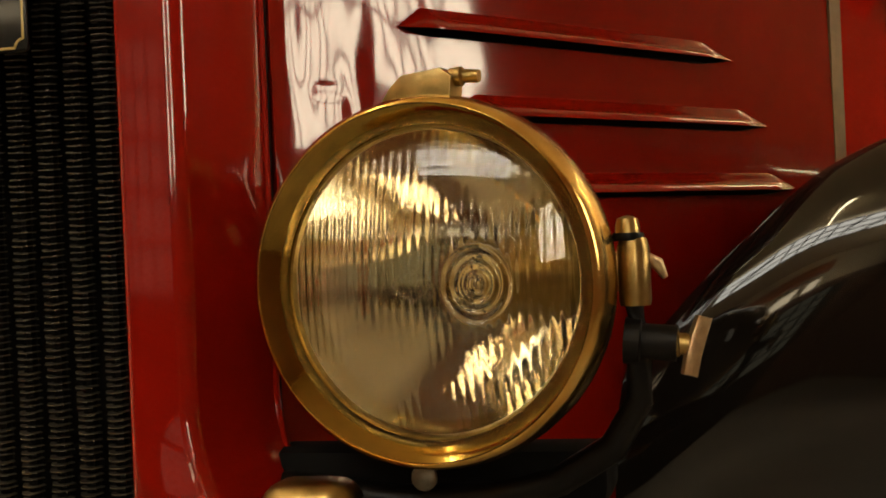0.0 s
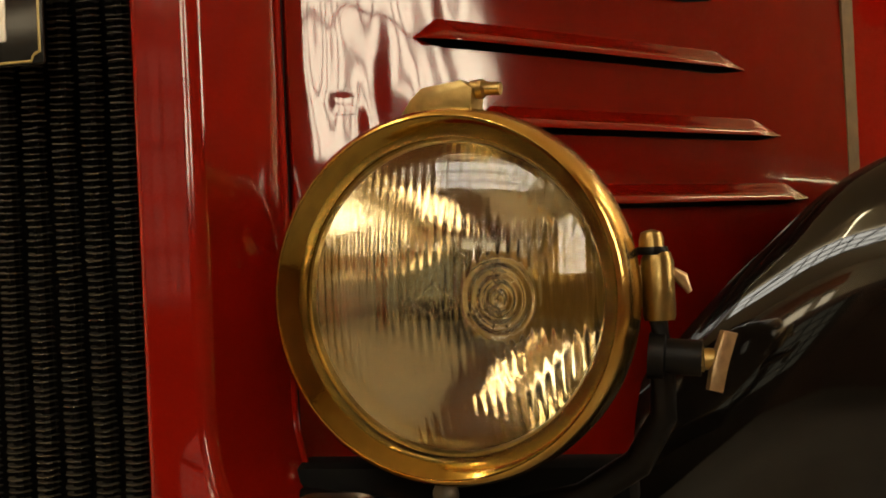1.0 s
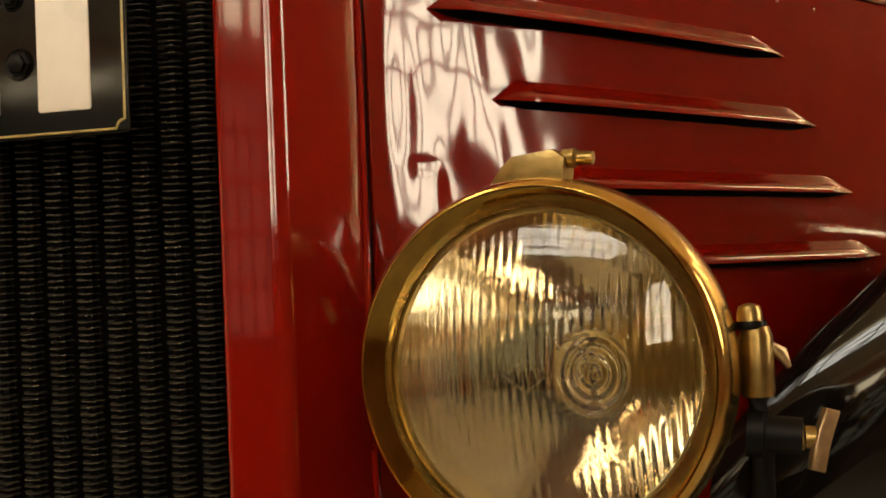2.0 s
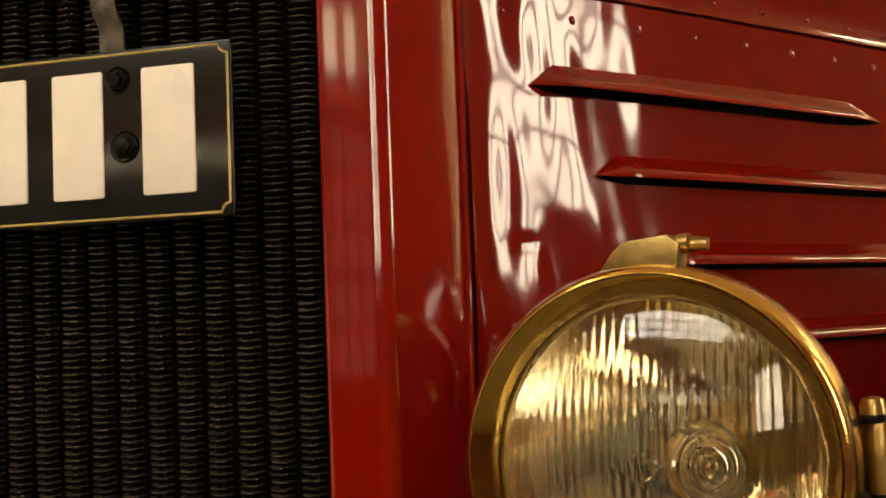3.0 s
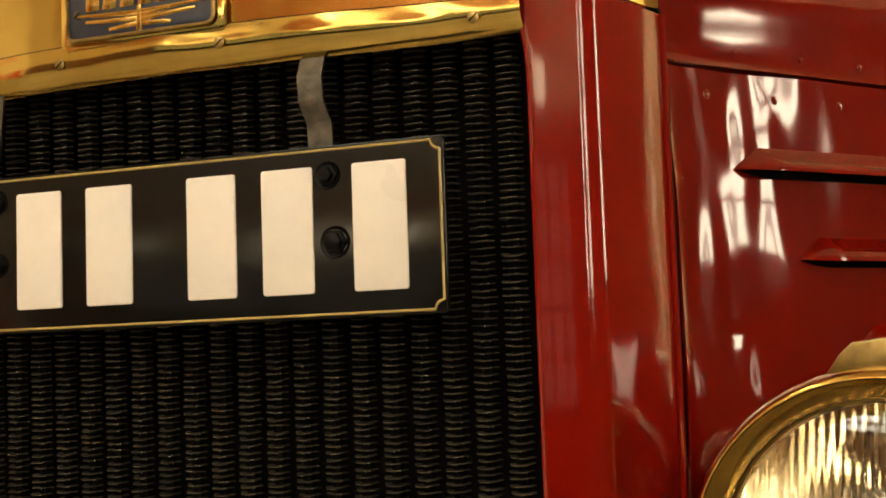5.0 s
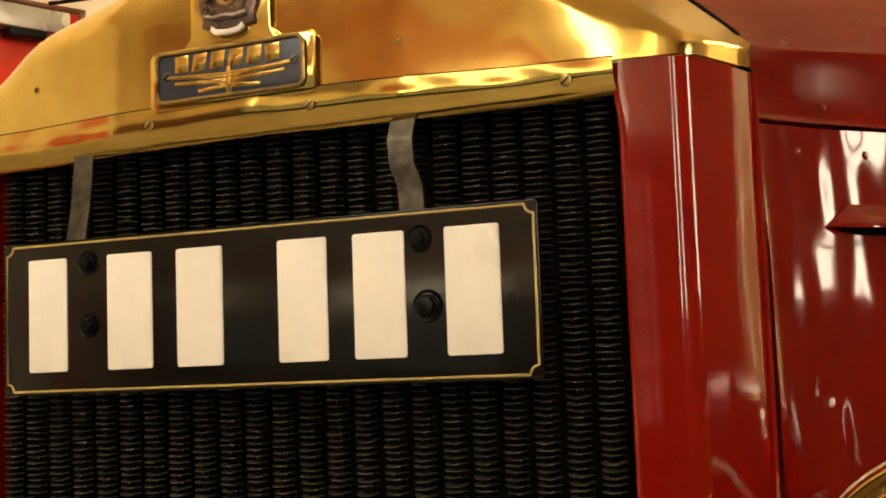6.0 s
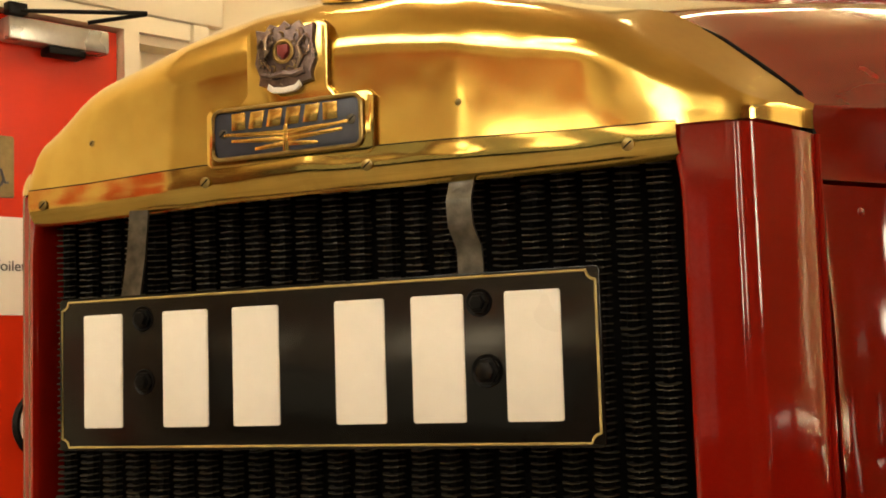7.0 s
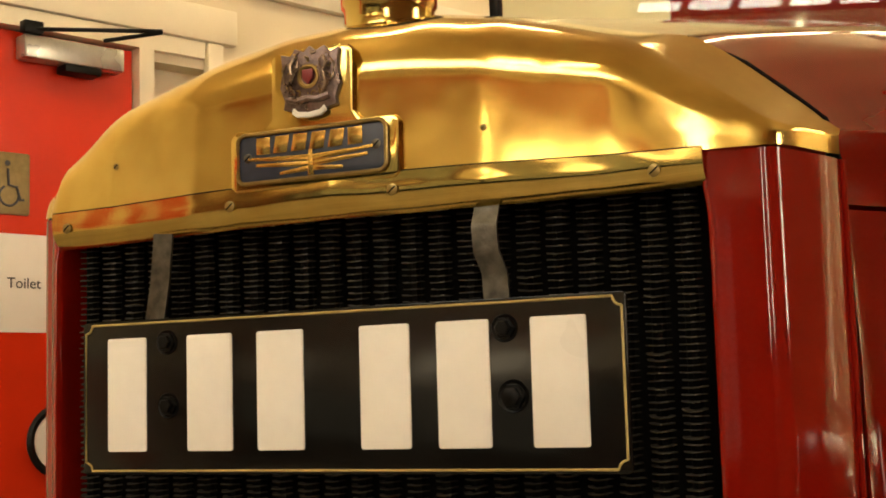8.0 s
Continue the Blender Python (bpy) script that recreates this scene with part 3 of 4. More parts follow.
part("crest_ribbon", prism([(-.014, .002), (-.010, -.001), (0, -.002), (.010, -.001), (.014, .002), (.0125, .006), (.009, .003), (0, .002), (-.009, .003), (-.0125, .006)], 0.003, facing(CRX, BY - .002, CRZ - .026), 0.0006), PAPER, badge, "pale enamel ribbon")

# filler neck and cap
neck = part("filler_neck", lathe([(0.044, -.012), (0.0385, -.004), (0.037, .004), (0.037, .020), (0.0395, .023), (0.0395, .034), (0.034, .034)], Matrix.Translation((-0.006, 0.10, 1.440)), 40), BRASS, engine, "brass filler neck with dark knurled cap")
own = lathe([(0.0001, .062), (0.03, .062), (0.039, .056), (0.041, .05), (0.041, .037), (0.0001, .037)], Matrix.Translation((-0.006, 0.10, 1.440)), 40)
part("filler_cap", own, SOOT, neck)
for k in range(20):
    a = 2 * math.pi * k / 20
    part("knurl", box((0.005, 0.007, 0.012), (-0.006 + 0.0415 * math.cos(a), 0.10 + 0.0415 * math.sin(a), 1.4835), 0.0012, Euler((0, 0, a)).to_matrix().to_4x4()), SOOT, neck)

# number plate: black panel, gold line, one plain white bar for each character
PX0, PX1, PZ0, PZ1, PY = -0.2115, 0.2225, 1.0965, 1.2120, -0.030
plate = part("number_plate", prism(rounded(PX1 - PX0, PZ1 - PZ0, 0.003), 0.003, facing((PX0 + PX1) / 2, PY + .003, (PZ0 + PZ1) / 2), 0.0006), PLATE, engine, "black number plate with gold line and plain white bars")
PMX, PMZ, hw, hh, notch = (PX0 + PX1) / 2, (PZ0 + PZ1) / 2, (PX1 - PX0) / 2 - .0028, (PZ1 - PZ0) / 2 - .0028, 0.006
line = []
for sx, sz, swap in ((1, 1, 1), (-1, 1, 0), (-1, -1, 1), (1, -1, 0)):
    arc = [(sx * (hw - notch * math.cos(radians(a))), sz * (hh - notch * math.sin(radians(a)))) for a in range(0, 91, 15)]
    line += arc if not swap else arc[::-1]
line.append(line[0])
part("gold_line", tube([(PMX + x, PY - .0002, PMZ + z) for x, z in line], 0.0009, 6), GOLDLINE, plate)
for x0, x1 in ((-.193, -.146), (-.121, -.069), (-.060, -.009), (.024, .075), (.083, .134), (.151, .202)):
    part("white_bar", prism(rounded((x1 - x0) * 0.76, 0.085, 0.002), 0.0012, facing((x0 + x1) / 2, PY, 1.156), 0.0004), WHITE, plate)
for bx, bz, r in ((-.133, 1.194, .006), (-.132, 1.147, .006), (.139, 1.192, .006), (.1435, 1.147, .007)):
    bolt = part("bolt", lathe([(0.0001, .006), (r * .75, .0058), (r * .9, .005), (r * .9, .002), (r * 1.25, .0018), (r * 1.3, 0)], facing(bx, PY - .0002, bz), 6), SOOT, plate)
    part("washer", lathe([(r * 1.25, 0), (r * 1.5, .0008), (r * 1.6, 0)], facing(bx, PY - .0002, bz), 24), SOOT, plate)


def strap(pts, width):
    def fn(u, v):
        k = v * (len(pts) - 1)
        i = min(int(k), len(pts) - 2)
        p = Vector(pts[i]).lerp(Vector(pts[i + 1]), k - i)
        return p + Vector(((u - .5) * width, 0, 0))
    return part("strap", sheet(fn, 4, 40, 0.0022), STEEL, engine, "thin bent grey steel strap")


strap([(.1225, -.012, 1.29), (.1225, -.013, 1.275), (.1225, -.019, 1.262), (.124, -.020, 1.245), (.129, -.018, 1.23), (.131, -.020, 1.205), (.131, -.0235, 1.13)], 0.0185)
strap([(-.147, -.012, 1.29), (-.147, -.014, 1.27), (-.149, -.015, 1.24), (-.152, -.018, 1.21), (-.152, -.0235, 1.13)], 0.0175)

# radiator core: gilled tubes with their fins; backing and tubes blackened as unlit depth
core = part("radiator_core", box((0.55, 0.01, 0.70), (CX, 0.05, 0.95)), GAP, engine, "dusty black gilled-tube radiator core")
PITCH, STEP, ZB, ZT = 0.0226, 0.0047, 0.64, 1.29


def fin_mesh():
    bm = bmesh.new()
    ring = [(-.0090 + .0180 * k / 6, (0, -.006, -.0075, -.008, -.0075, -.006, 0)[k]) for k in range(7)]
    wave = (.0004, .0001, -.0001, -.0002, -.0001, .0001, .0003)
    top = [bm.verts.new((x, y, .0003 + w)) for (x, y), w in zip(ring, wave)]
    low = [bm.verts.new((x, y, -.0005 + w)) for (x, y), w in zip(ring, wave)]
    bt, bl = bm.verts.new((0, .006, .0003)), bm.verts.new((0, .006, -.0004))
    for k in range(6):
        bm.faces.new((top[k], low[k], low[k + 1], top[k + 1]))
        bm.faces.new((top[k], top[k + 1], bt))
        bm.faces.new((low[k + 1], low[k], bl))
    bmesh.ops.recalc_face_normals(bm, faces=bm.faces)
    return bm


columns = int(2 * INNER / PITCH)
fin_data = mesh_of("fin", fin_mesh(), FIN, False)
fv = [v.co.copy() for v in fin_data.vertices]
ff = [tuple(p.vertices) for p in fin_data.polygons]
rest_v, rest_f, near = [], [], []
for c in range(columns + 1):
    x = CX - INNER + (c + 0.55) * PITCH
    if x > CX + INNER - .004:
        break
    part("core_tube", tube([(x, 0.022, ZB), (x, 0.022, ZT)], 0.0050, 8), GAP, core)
    k, z = 0, ZB + random.uniform(0, STEP)
    while z < ZT - .004:
        at = Vector((x + random.gauss(0, .0003), 0.020 + random.gauss(0, .0006), z))
        m = Matrix.Translation(at) @ Euler((random.gauss(0.05, 0.05), random.gauss(0, 0.025), random.gauss(0, 0.03))).to_matrix().to_4x4()
        if x > 0.14 and 0.96 < z < 1.205 and len(near) < 300:
            near.append(m)
        else:
            o = len(rest_v)
            rest_v += [m @ v for v in fv]
            rest_f += [tuple(o + i for i in f) for f in ff]
        z += STEP * random.uniform(0.93, 1.07)

# hood: flared sides with louvres and a domed top, joined along a rivet line
HY0, HY1 = 0.085, 0.785


def hood_x(y):
    """Half width of the hood at depth y: swells away from the radiator."""
    d = y - HY0
    return 0.338 + 0.6 * d + 0.03 * (1 - math.exp(-d / 0.1)) - 0.018 * (1 - math.exp(-d / 0.03))


def hood_seam_z(y):
    return 1.267 + 0.022 * (y - HY0)


def hood_side_point(side, y, v):
    z = 0.70 + (hood_seam_z(y) - 0.70) * v
    x = hood_x(y) + 0.006 * math.sin(math.pi * min(1, max(0, (z - 0.85) / 0.42)))
    # panel beating marks near the radiator
    soft = math.exp(-((y - 0.16) / 0.08) ** 2)
    x += soft * 0.0048 * noise.noise(Vector((y * 18, z * 9, 3.1))) + soft * 0.0015 * noise.noise(Vector((y * 50, z * 14, 7.7))) + 0.0001 * noise.noise(Vector((y * 60, z * 60, 1.7)))
    dd = ((y - 0.133) / 0.012) ** 2 + ((z - 1.078) / 0.0045) ** 2
    x -= 0.0011 * math.exp(-dd)
    return Vector((CX + side * x, y, z))


def hood_side(side):
    def fn(u, v):
        uu = u if side > 0 else 1 - u
        y = HY0 + (HY1 - HY0) * (0.35 * uu + 0.65 * uu * uu)
        return hood_side_point(side, y, v)
    return part("hood_side", sheet(fn, 110, 110, 0.0016), HOODRED, engine, "dark red flared hood side panel with slanting louvres", angle=60)


side_r, side_l = hood_side(1), hood_side(-1)


def louvre(y0, z0, y1, z1, depth=0.016, height=0.016):
    """A pressed louvre: a hooded ridge along the panel, open below, with pointed ends."""
    def fn(u, v):
        y = y0 + (y1 - y0) * u
        z = z0 + (z1 - z0) * u
        end = min(1.0, u / 0.05, (1 - u) / 0.11)
        zz = z + height * end * (1 - v)
        vv = (zz - 0.70) / (hood_seam_z(y) - 0.70)
        p = hood_side_point(1, y, vv)
        lift = depth * end * math.sin(v * math.pi / 2) ** 1.2
        return p + Vector((0.86, -0.5, -0.1)) * (lift + 0.0006)
    return part("louvre", sheet(fn, 40, 8, 0.0014), HOODRED, side_r, angle=60)


LOUVRES = [(0.142, 1.196, 0.545, 1.203), (0.192, 1.131, 0.590, 1.136), (0.240, 1.064, 0.645, 1.070), (0.30, 0.999, 0.692, 1.004)]
def louvre_shade(y0, z0, y1, z1):
    """A black strip laid on the panel as the shade under a louvre's lip."""
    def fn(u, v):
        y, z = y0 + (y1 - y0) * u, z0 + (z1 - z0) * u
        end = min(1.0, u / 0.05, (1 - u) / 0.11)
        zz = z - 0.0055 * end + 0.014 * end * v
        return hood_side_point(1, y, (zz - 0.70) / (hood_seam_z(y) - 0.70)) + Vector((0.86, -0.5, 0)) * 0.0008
    return part("louvre_shade", sheet(fn, 30, 2, 0.0005), GAP, side_r, "black strip standing in for the shaded slot")


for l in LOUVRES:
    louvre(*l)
    louvre_shade(*l)
for k in range(9):
    for dz, r in ((-.018, .0036), (.016, .0026)):
        y = 0.125 + 0.06 * k + (0.03 if dz > 0 else 0)
        z = hood_seam_z(y) + dz
        if dz < 0:
            p = hood_side_point(1, y, (z - 0.70) / (hood_seam_z(y) - 0.70))
        else:
            p = Vector((CX + hood_x(y) - 0.0035, y, z))
        m = Matrix.Translation(p) @ Vector((0.86, -0.5, 0.05)).to_track_quat("Z", "Y").to_matrix().to_4x4()
        part("rivet", lathe([(0.0001, .0015), (r * .5, .0013), (r * .85, .0006), (r, 0)], m, 14), HOODRED, side_r)

TOP0 = [(0.331, 1.267)] + [(x, smooth_table(REAR, x) - 0.002) for x in (0.3365, 0.326, 0.305, 0.275, 0.235, 0.165, 0.095, 0.0)]
TOP1 = [(0.762, 1.284), (0.768, 1.33), (0.752, 1.40), (0.69, 1.455), (0.62, 1.49), (0.52, 1.52), (0.37, 1.548), (0.2, 1.563), (0.0, 1.568)]


def hood_top_point(u, v):
    y = HY0 + (HY1 - HY0) * v
    w = u * 2 - 1
    a = (1 - abs(w)) * (len(TOP0) - 1)
    i = min(int(a), len(TOP0) - 2)
    f = a - i

    def section(t):
        return t[i][0] + (t[i + 1][0] - t[i][0]) * f, t[i][1] + (t[i + 1][1] - t[i][1]) * f
    (x0, z0), (x1, z1) = section(TOP0), section(TOP1)
    g = (hood_x(y) - hood_x(HY0)) / (hood_x(HY1) - hood_x(HY0))
    bulge = 0.012 * math.sin(math.pi * v)
    low = max(0, 1 - a)
    x = x0 + (x1 - x0) * g
    z = z0 + (z1 - z0) * v + bulge * (1 - low)
    if low > 0.999:
        x, z = hood_x(y) - 0.0005, hood_seam_z(y) + 0.0035
    return Vector((CX - (1 if w < 0 else -1) * x, y, z))


hood_top = part("hood_top", sheet(lambda u, v: hood_top_point(u, v), 64, 30, 0.0016), HOODRED, engine, "glossy dark red hood top panel", angle=60)
# black bead drawn as the unlit gap between post and hood
gap_pts = [(0.336, 0.72)] + [(0.336, z) for z in (0.9, 1.1, 1.25, 1.29)] + [(x, z - .002) for x, z in TOP0[2:6]]
for sgn in (-1, 1):
    part("hood_gap_bead", tube([(CX + sgn * x, 0.0845, z) for x, z in gap_pts], 0.0048, 8), GAP, engine, "black bead standing in for the gap at the hood joint")
strip_y = 0.775
part("hood_strip", sheet(lambda u, v: Vector((CX + hood_x(strip_y + .022 * u) + .006, strip_y + .022 * u - .002, 0.8 + 0.62 * v)), 4, 30, 0.003), KHAKI, engine, "worn brass strip at the rear edge of the hood")

# scuttle and cab front
def scuttle_point(u, v):
    y = 0.79 + 0.42 * v
    w = u * 2 - 1
    a = (1 - abs(w)) * (len(TOP1) - 1)
    i = min(int(a), len(TOP1) - 2)
    f = a - i
    x = TOP1[i][0] + (TOP1[i + 1][0] - TOP1[i][0]) * f
    z = TOP1[i][1] + (TOP1[i + 1][1] - TOP1[i][1]) * f
    if abs(w) > 0.999:
        z = 0.6
    return Vector((CX + (1 if w > 0 else -1) * (x * (1 + .38 * v) + .004), y, z + 0.07 * v))


scuttle = part("scuttle", sheet(scuttle_point, 64, 10, 0.002), RED, engine, "red scuttle panel ahead of the cab", angle=70)
bm = lathe([(0.0001, .012), (0.018, .010), (0.024, .004), (0.024, 0)], Matrix.Translation((CX + 0.905, 0.90, 1.245)) @ Vector((0.9, -0.43, 0)).to_track_quat("Z", "Y").to_matrix().to_4x4(), 24)
part("scuttle_knob", bm, HOODRED, scuttle)
screen = part("windscreen", box((1.34, 0.03, 0.05), (CX, 1.9, 1.67), 0.008), SOOT, engine, "dark framed upright windscreen")
part("screen_frame", box((1.34, 0.03, 0.04), (CX, 1.9, 2.45), 0.008), SOOT, screen)
for sx in (-.65, .65):
    part("screen_frame", box((0.025, 0.03, 0.74), (CX + sx, 1.9, 2.06), 0.006), SOOT, screen)
pane = part("pane", box((1.27, 0.006, 0.73), (CX, 1.902, 2.06)), SCREEN, screen)
pane.visible_shadow = False
part("cab_body", box((1.9, 1.5, 0.95), (CX, 2.0, 1.1), 0.05), RED, engine, "red cab body")
part("cab_back", box((1.5, 0.06, 0.9), (CX + 0.3, 2.7, 2.0), 0.02), HOODRED, engine, "dark red cab back panel")


# mudguard: a rounded crown that sinks towards the hood, over a face that stands upright
CROWN = [(0.46, 0.76), (0.51, 0.805), (0.557, 0.838), (0.590, 0.872), (0.628, 0.916), (0.680, 0.962), (0.724, 1.003), (0.768, 1.027), (0.845, 1.058), (0.95, 1.09), (1.08, 1.10), (1.19, 1.085)]


def soft_table(table, x, w=0.012):
    return sum(lerp_table(table, x + w * k) for k in (-2, -1, 0, 1, 2)) / 5


def fender_point(u, v):
    x = 0.47 + 0.72 * u
    top = soft_table(CROWN, x)
    face = 0.40 + 0.10 * max(0.0, (x - 0.88) / 0.31) ** 2 + 0.02 * math.exp(-(x - 0.47) / 0.06)
    deep, tall = 0.03 + 0.045 * max(0.0, min(1.0, (x - 0.60) / 0.2)), 0.14
    if v < 0.25:
        return Vector((CX + x, face + deep + (1 - v / 0.25) * 0.75, top - 0.10 * (1 - v / 0.25) ** 2))
    if v < 0.8:
        a = radians(90 * (v - 0.25) / 0.55)
        return Vector((CX + x, face + deep * (1 - math.sin(a)), top - tall * (1 - math.cos(a))))
    t = (v - 0.8) / 0.2
    return Vector((CX + x, face + 0.03 * t * t, top - tall - (top - tall - 0.42) * t))


fender = part("fender", sheet(lambda u, v: fender_point(u, 1 - v), 110, 110, 0.003), BLACK, engine, "glossy black arched mudguard", angle=60)
part("fender_bead", tube([fender_point(1.0, k / 60) for k in range(61)], 0.008, 8), BLACK, fender)
part("apron", sheet(lambda u, v: Vector((CX + hood_x(HY0 + .06 + .6 * u) - .02, HY0 + .06 + .6 * u, 0.45 + 0.42 * v)), 20, 8, 0.003), BLACK, engine, "black inner valance below the hood")

for wx in (-0.88, 0.88):
    wheel = part("wheel", lathe([(0.20, -.09), (0.36, -.1), (0.43, -.085), (0.458, -.05), (0.462, 0), (0.458, .05), (0.43, .085), (0.36, .1), (0.20, .09)], Matrix.Translation((CX + wx, 0.92, 0.462)) @ Euler((0, radians(90), 0)).to_matrix().to_4x4(), 48, close=True), RUBBER, engine, "black rubber tyred road wheel")
    part("rim", lathe([(0.0001, -.05), (0.12, -.06), (0.21, -.03), (0.21, .03), (0.12, .06), (0.0001, .05)], Matrix.Translation((CX + wx, 0.92, 0.462)) @ Euler((0, radians(90), 0)).to_matrix().to_4x4(), 40), RED, wheel)
part("axle", tube([(CX - .8, 0.92, 0.40), (CX + .8, 0.92, 0.40)], 0.035, 12), SOOT, engine)
for sx in (-.32, .32):
    part("chassis_rail", box((0.06, 2.6, 0.14), (CX + sx, 1.35, 0.60), 0.006), SOOT, engine)
part("cross_member", box((0.70, 0.05, 0.1), (CX, 0.07, 0.63), 0.006), SOOT, engine)

# ---- headlamp ----
LX, LY, LZ, LYAW = 0.476, -0.004, 0.932, -8.0
LAMP = facing(LX, LY, LZ, 0, LYAW)     # local z looks out of the lamp


def lamp_at(x, y, z):
    return LAMP @ Vector((x, y, z))


lamp = part("headlamp", lathe([(0.113, -.052), (0.112, -.075), (0.104, -.105), (0.085, -.14), (0.05, -.165), (0.0001, -.172)], LAMP, 72), BLACK, engine, "large brass-rimmed headlamp with fluted glass")
part("rim", lathe([(0.1145, -.006), (0.1147, -.001), (0.1158, 0.0003), (0.1175, -.0005), (0.1195, -.004), (0.1215, -.012), (0.1225, -.024), (0.122, -.036), (0.118, -.046), (0.1155, -.056), (0.112, -.056), (0.113, -.03)], LAMP, 96, close=True), LAMPBRASS, lamp, "polished brass lamp rim", angle=50)
part("rim_cone", lathe([(0.1030, -.027), (0.1031, -.0150), (0.1039, -.0122), (0.1065, -.0090), (0.1105, -.0045), (0.1136, -.0012), (0.1147, -.0003), (0.1150, -.004), (0.1075, -.012), (0.1046, -.028)], LAMP, 96, close=True), CONE, lamp, "brass inside the rim, darkened as if shaded", angle=50)
part("inner_ring", lathe([(0.1000, -.027), (0.1015, -.0225), (0.1036, -.0225), (0.1042, -.027)], LAMP, 96, close=True), OLDBRASS, lamp)
GR, GD, GB = 0.1030, -0.027, 0.022


def glass_front(r):
    return GD + GB * (1 - (r / GR) ** 2)


# fluted glass: smooth dome outside, upright flutes and an oval prism set inside
bm = bmesh.new()
NX, NR = 220, 140


def lens_back(x, y):
    r = math.hypot(x, y)
    z = glass_front(r) - 0.0038
    e = math.hypot((x - 0.036) / 0.023, (y + 0.002) / 0.026)
    if e < 1:
        z += 0.00055 * math.cos(e * 4.0 * 2 * math.pi) - 0.0006
    else:
        z += 0.0006 * abs(math.cos(math.pi * x / 0.0064)) * min(1, (e - 1) * 6)
    return z


def lens_mesh(bm, fn, flip):
    rows = []
    for j in range(NR + 1):
        y = -GR + 2 * GR * j / NR
        half = math.sqrt(max(0, GR * GR - y * y)) + 1e-5
        rows.append([bm.verts.new((half * (2 * i / NX - 1), y, fn(half * (2 * i / NX - 1), y))) for i in range(NX + 1)])
    for a, b in zip(rows, rows[1:]):
        for i in range(NX):
            q = (a[i], a[i + 1], b[i + 1], b[i])
            bm.faces.new(q[::-1] if flip else q)
    return rows


fr = lens_mesh(bm, lambda x, y: glass_front(math.hypot(x, y)), False)
bk = lens_mesh(bm, lens_back, True)
for j in range(NR):
    bm.faces.new((fr[j][0], fr[j + 1][0], bk[j + 1][0], bk[j][0]))
    bm.faces.new((fr[j][NX], bk[j][NX], bk[j + 1][NX], fr[j + 1][NX]))
bmesh.ops.transform(bm, matrix=LAMP, verts=bm.verts)
lens = part("lens", bm, LENSGLASS, lamp, "domed clear glass with upright flutes and oval prism", angle=30)
lens.visible_shadow = False
part("reflector", lathe([(0.106, -.031), (0.103, -.037), (0.092, -.056), (0.075, -.086), (0.055, -.113), (0.03, -.135), (0.012, -.142)], LAMP, 72), SILVER, lamp, "silvered bowl reflector, yellowed")
part("bulb", lathe([(0.0001, -.085), (0.009, -.088), (0.013, -.097), (0.011, -.112), (0.009, -.125), (0.011, -.142)], LAMP, 24), LENSGLASS, lamp)
part("bulb_holder", lathe([(0.0001, -.122), (0.012, -.122), (0.014, -.130), (0.014, -.146)], LAMP, 24), OLDBRASS, lamp)
DX, DY = -0.006, -0.002
dpts = [(DX - .0155, DY), (DX, DY + .0105), (DX + .0155, DY), (DX, DY - .0105), (DX - .0155, DY)]
part("lens_mark", tube([lamp_at(x, y, glass_front(math.hypot(x, y)) + .0002) for x, y in dpts], 0.0011, 6), LENSGLASS, lamp)

# clip on top of the rim
clip = part("rim_clip", prism([(-.030, 0), (.022, 0), (.024, .018), (.016, .024), (-.012, .021), (-.020, .014)], 0.022, LAMP @ Matrix.Translation((-0.004, 0.116, -.046)), 0.002), OLDBRASS, lamp, "brass catch with a screw on top of the rim")
part("clip_screw", tube([lamp_at(.016, .134, -.034), lamp_at(.024, .134, -.034), lamp_at(.026, .134, -.034), lamp_at(.036, .133, -.034)], [.006, .0065, .0045, .0042], 14), OLDBRASS, lamp)
# side fitting, fork and wing nut
part("side_boss", lathe([(0.0095, -.021), (0.0104, -.018), (0.0104, .016), (0.0090, .020), (0.0085, .022)], Matrix.Translation((0.611, 0.028, 0.933)), 24), OLDBRASS, lamp, "brass hinge boss at the lamp's side")
part("boss_cap", lathe([(0.0078, .0), (0.0078, .010), (0.0065, .014), (0.003, .0155), (0.0001, .016)], Matrix.Translation((0.608, 0.028, 0.9535)), 20), OLDBRASS, lamp)
part("boss_collar", lathe([(0.0098, -.001), (0.0105, .0015), (0.0098, .004)], Matrix.Translation((0.608, 0.028, 0.9545)), 20, close=True), SOOT, lamp)
part("boss_link", box((0.016, 0.02, 0.026), (0.600, 0.036, 0.934), 0.003), OLDBRASS, lamp)
part("lever", tube([(0.619, .03, .943), (0.6255, .033, .938), (0.630, .035, .929)], [.003, .0045, .002], 10), PALE, lamp, "small pale lever")
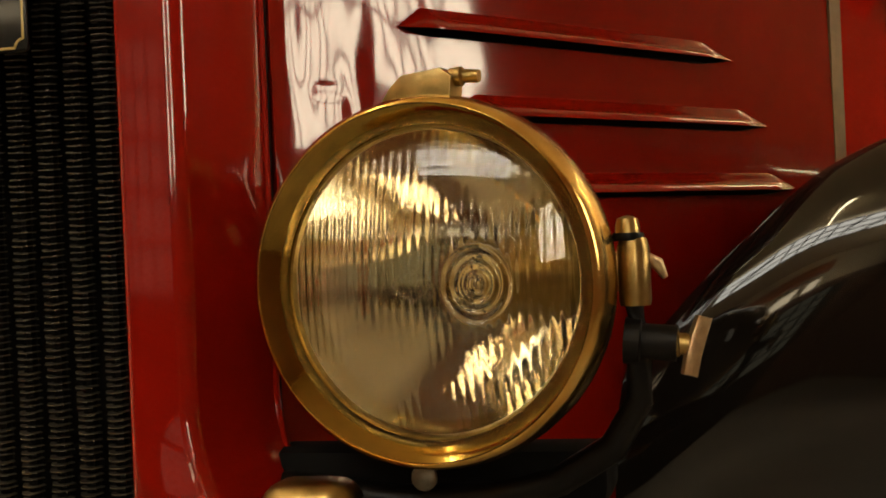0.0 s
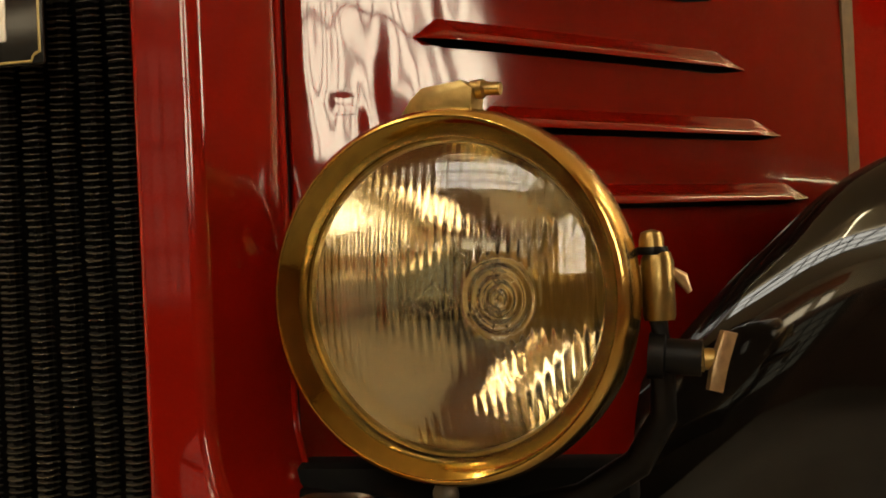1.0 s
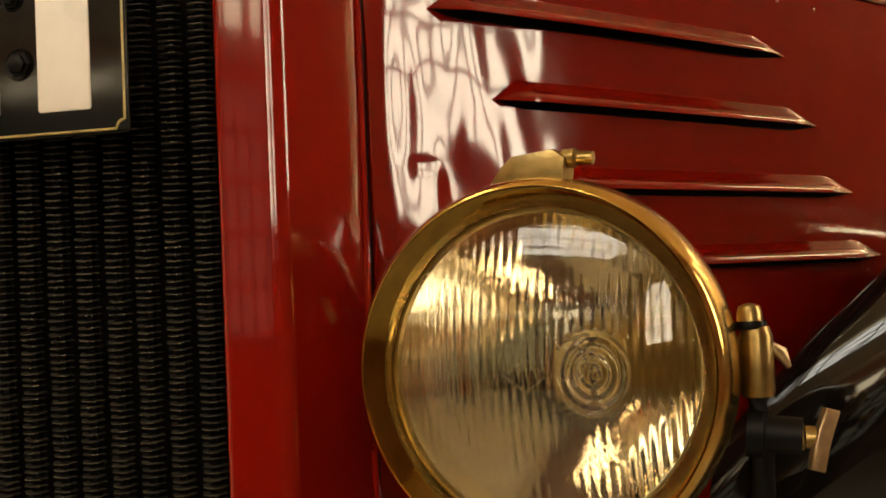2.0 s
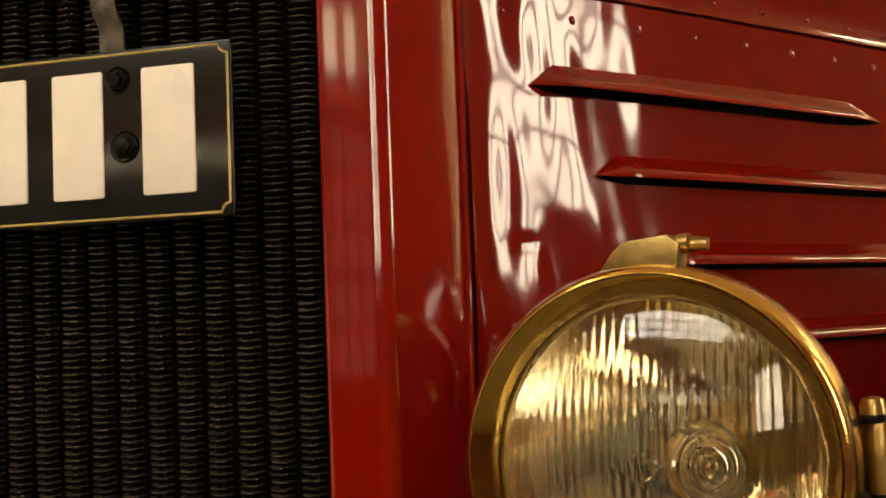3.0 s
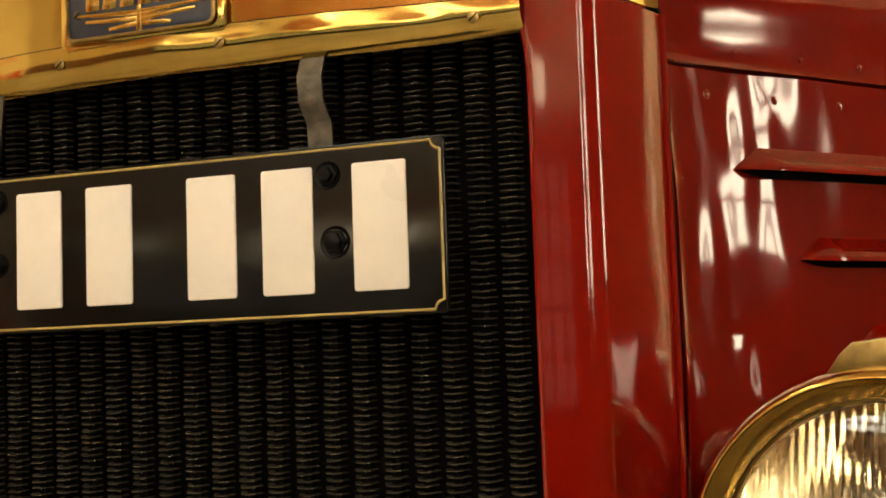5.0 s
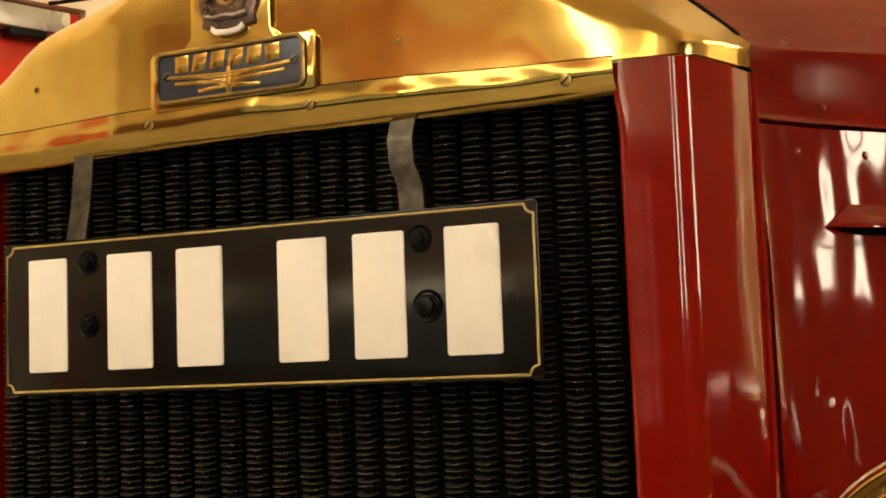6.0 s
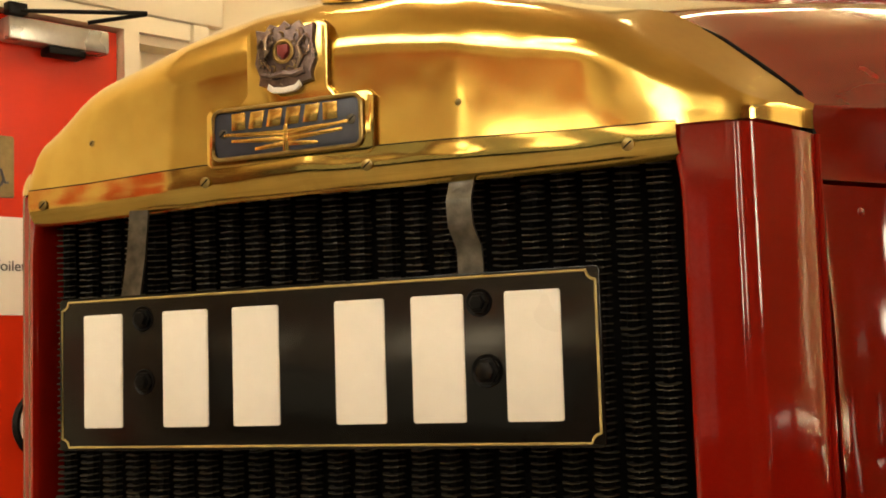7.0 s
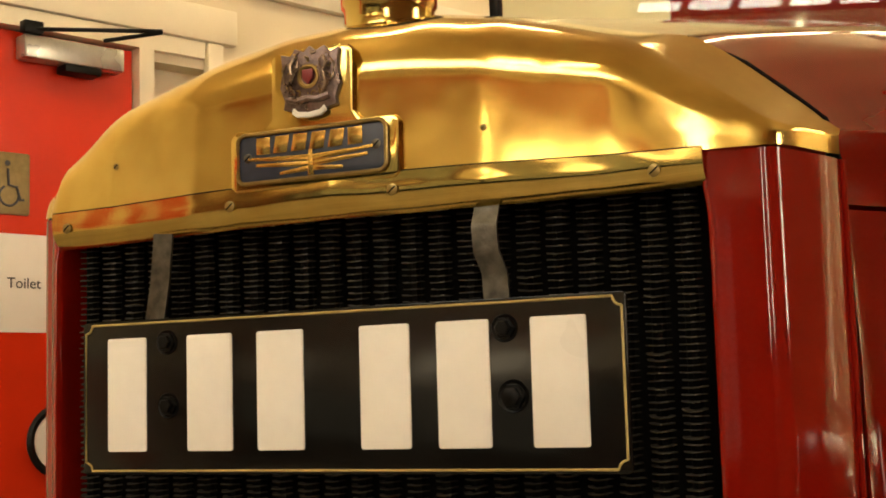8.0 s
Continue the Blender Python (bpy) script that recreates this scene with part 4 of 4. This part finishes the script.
fork = part("lamp_fork", tube([(0.610, .03, .915), (0.612, .03, .89), (0.610, .035, .85), (0.592, .04, .82), (0.555, .045, .797), (0.51, .05, .785), (0.44, .05, .782), (0.36, .06, .79), (0.31, .08, .79)], [.007, .008, .009, .010, .010, .011, .012, .012, .012], 14), SOOT, engine, "black iron lamp fork and cross bar")
part("pivot_rod", tube([(0.603, .03, .890), (0.613, .03, .889), (0.614, .03, .889), (0.636, .03, .887)], [.015, .015, .0115, .0115], 16), SOOT, fork)
part("lock_nut", lathe([(0.005, 0), (0.0085, .001), (0.0085, .007), (0.005, .008)], Matrix.Translation((0.630, .03, .887)) @ Euler((0, radians(90), 0)).to_matrix().to_4x4(), 6), OLDBRASS, fork)
wing = part("wing_nut", prism([(-.006, -.019), (.004, -.020), (.005, -.006), (.0065, .004), (.009, .018), (-.001, .019), (-.004, .006), (-.0055, -.004)], 0.006, facing(0.646, 0.026, .886, -10, 25), 0.0018), PALE, fork, "pale brass wing nut")
part("wing_hub", lathe([(0.0001, .012), (.005, .011), (.0068, .004), (.007, 0)], Matrix.Translation((0.638, .026, .887)) @ Euler((0, radians(90), 0)).to_matrix().to_4x4(), 16), OLDBRASS, fork)
part("fork_bolt", lathe([(0.0001, .004), (.006, .0038), (.0085, .002), (.009, 0)], facing(0.468, 0.024, .803, 0, 0), 20), STEEL, fork, "slotted steel screw head")
part("dumb_iron", box((0.064, 0.05, 0.05), (0.398, 0.0, 0.782), 0.017, segments=5), OLDBRASS, engine, "brass capped bracket end below the lamp")
part("bracket_bar", box((0.25, 0.05, 0.04), (0.462, 0.085, 0.797), 0.012), GAP, engine, "black iron bar below the lamp")

# ---- fins, last ----
for m in near:
    f = new("fin", fin_data)
    f.parent = core
    f.matrix_parent_inverse = base_of(core).inverted()
    f.matrix_basis = m
me = bpy.data.meshes.new("fin_rows")
me.from_pydata(rest_v, [], rest_f)
me.materials.append(FIN)
rest = new("fin_field", me)
rest.parent = core
rest.matrix_parent_inverse = base_of(core).inverted()
tagged(rest, kind="stuff")
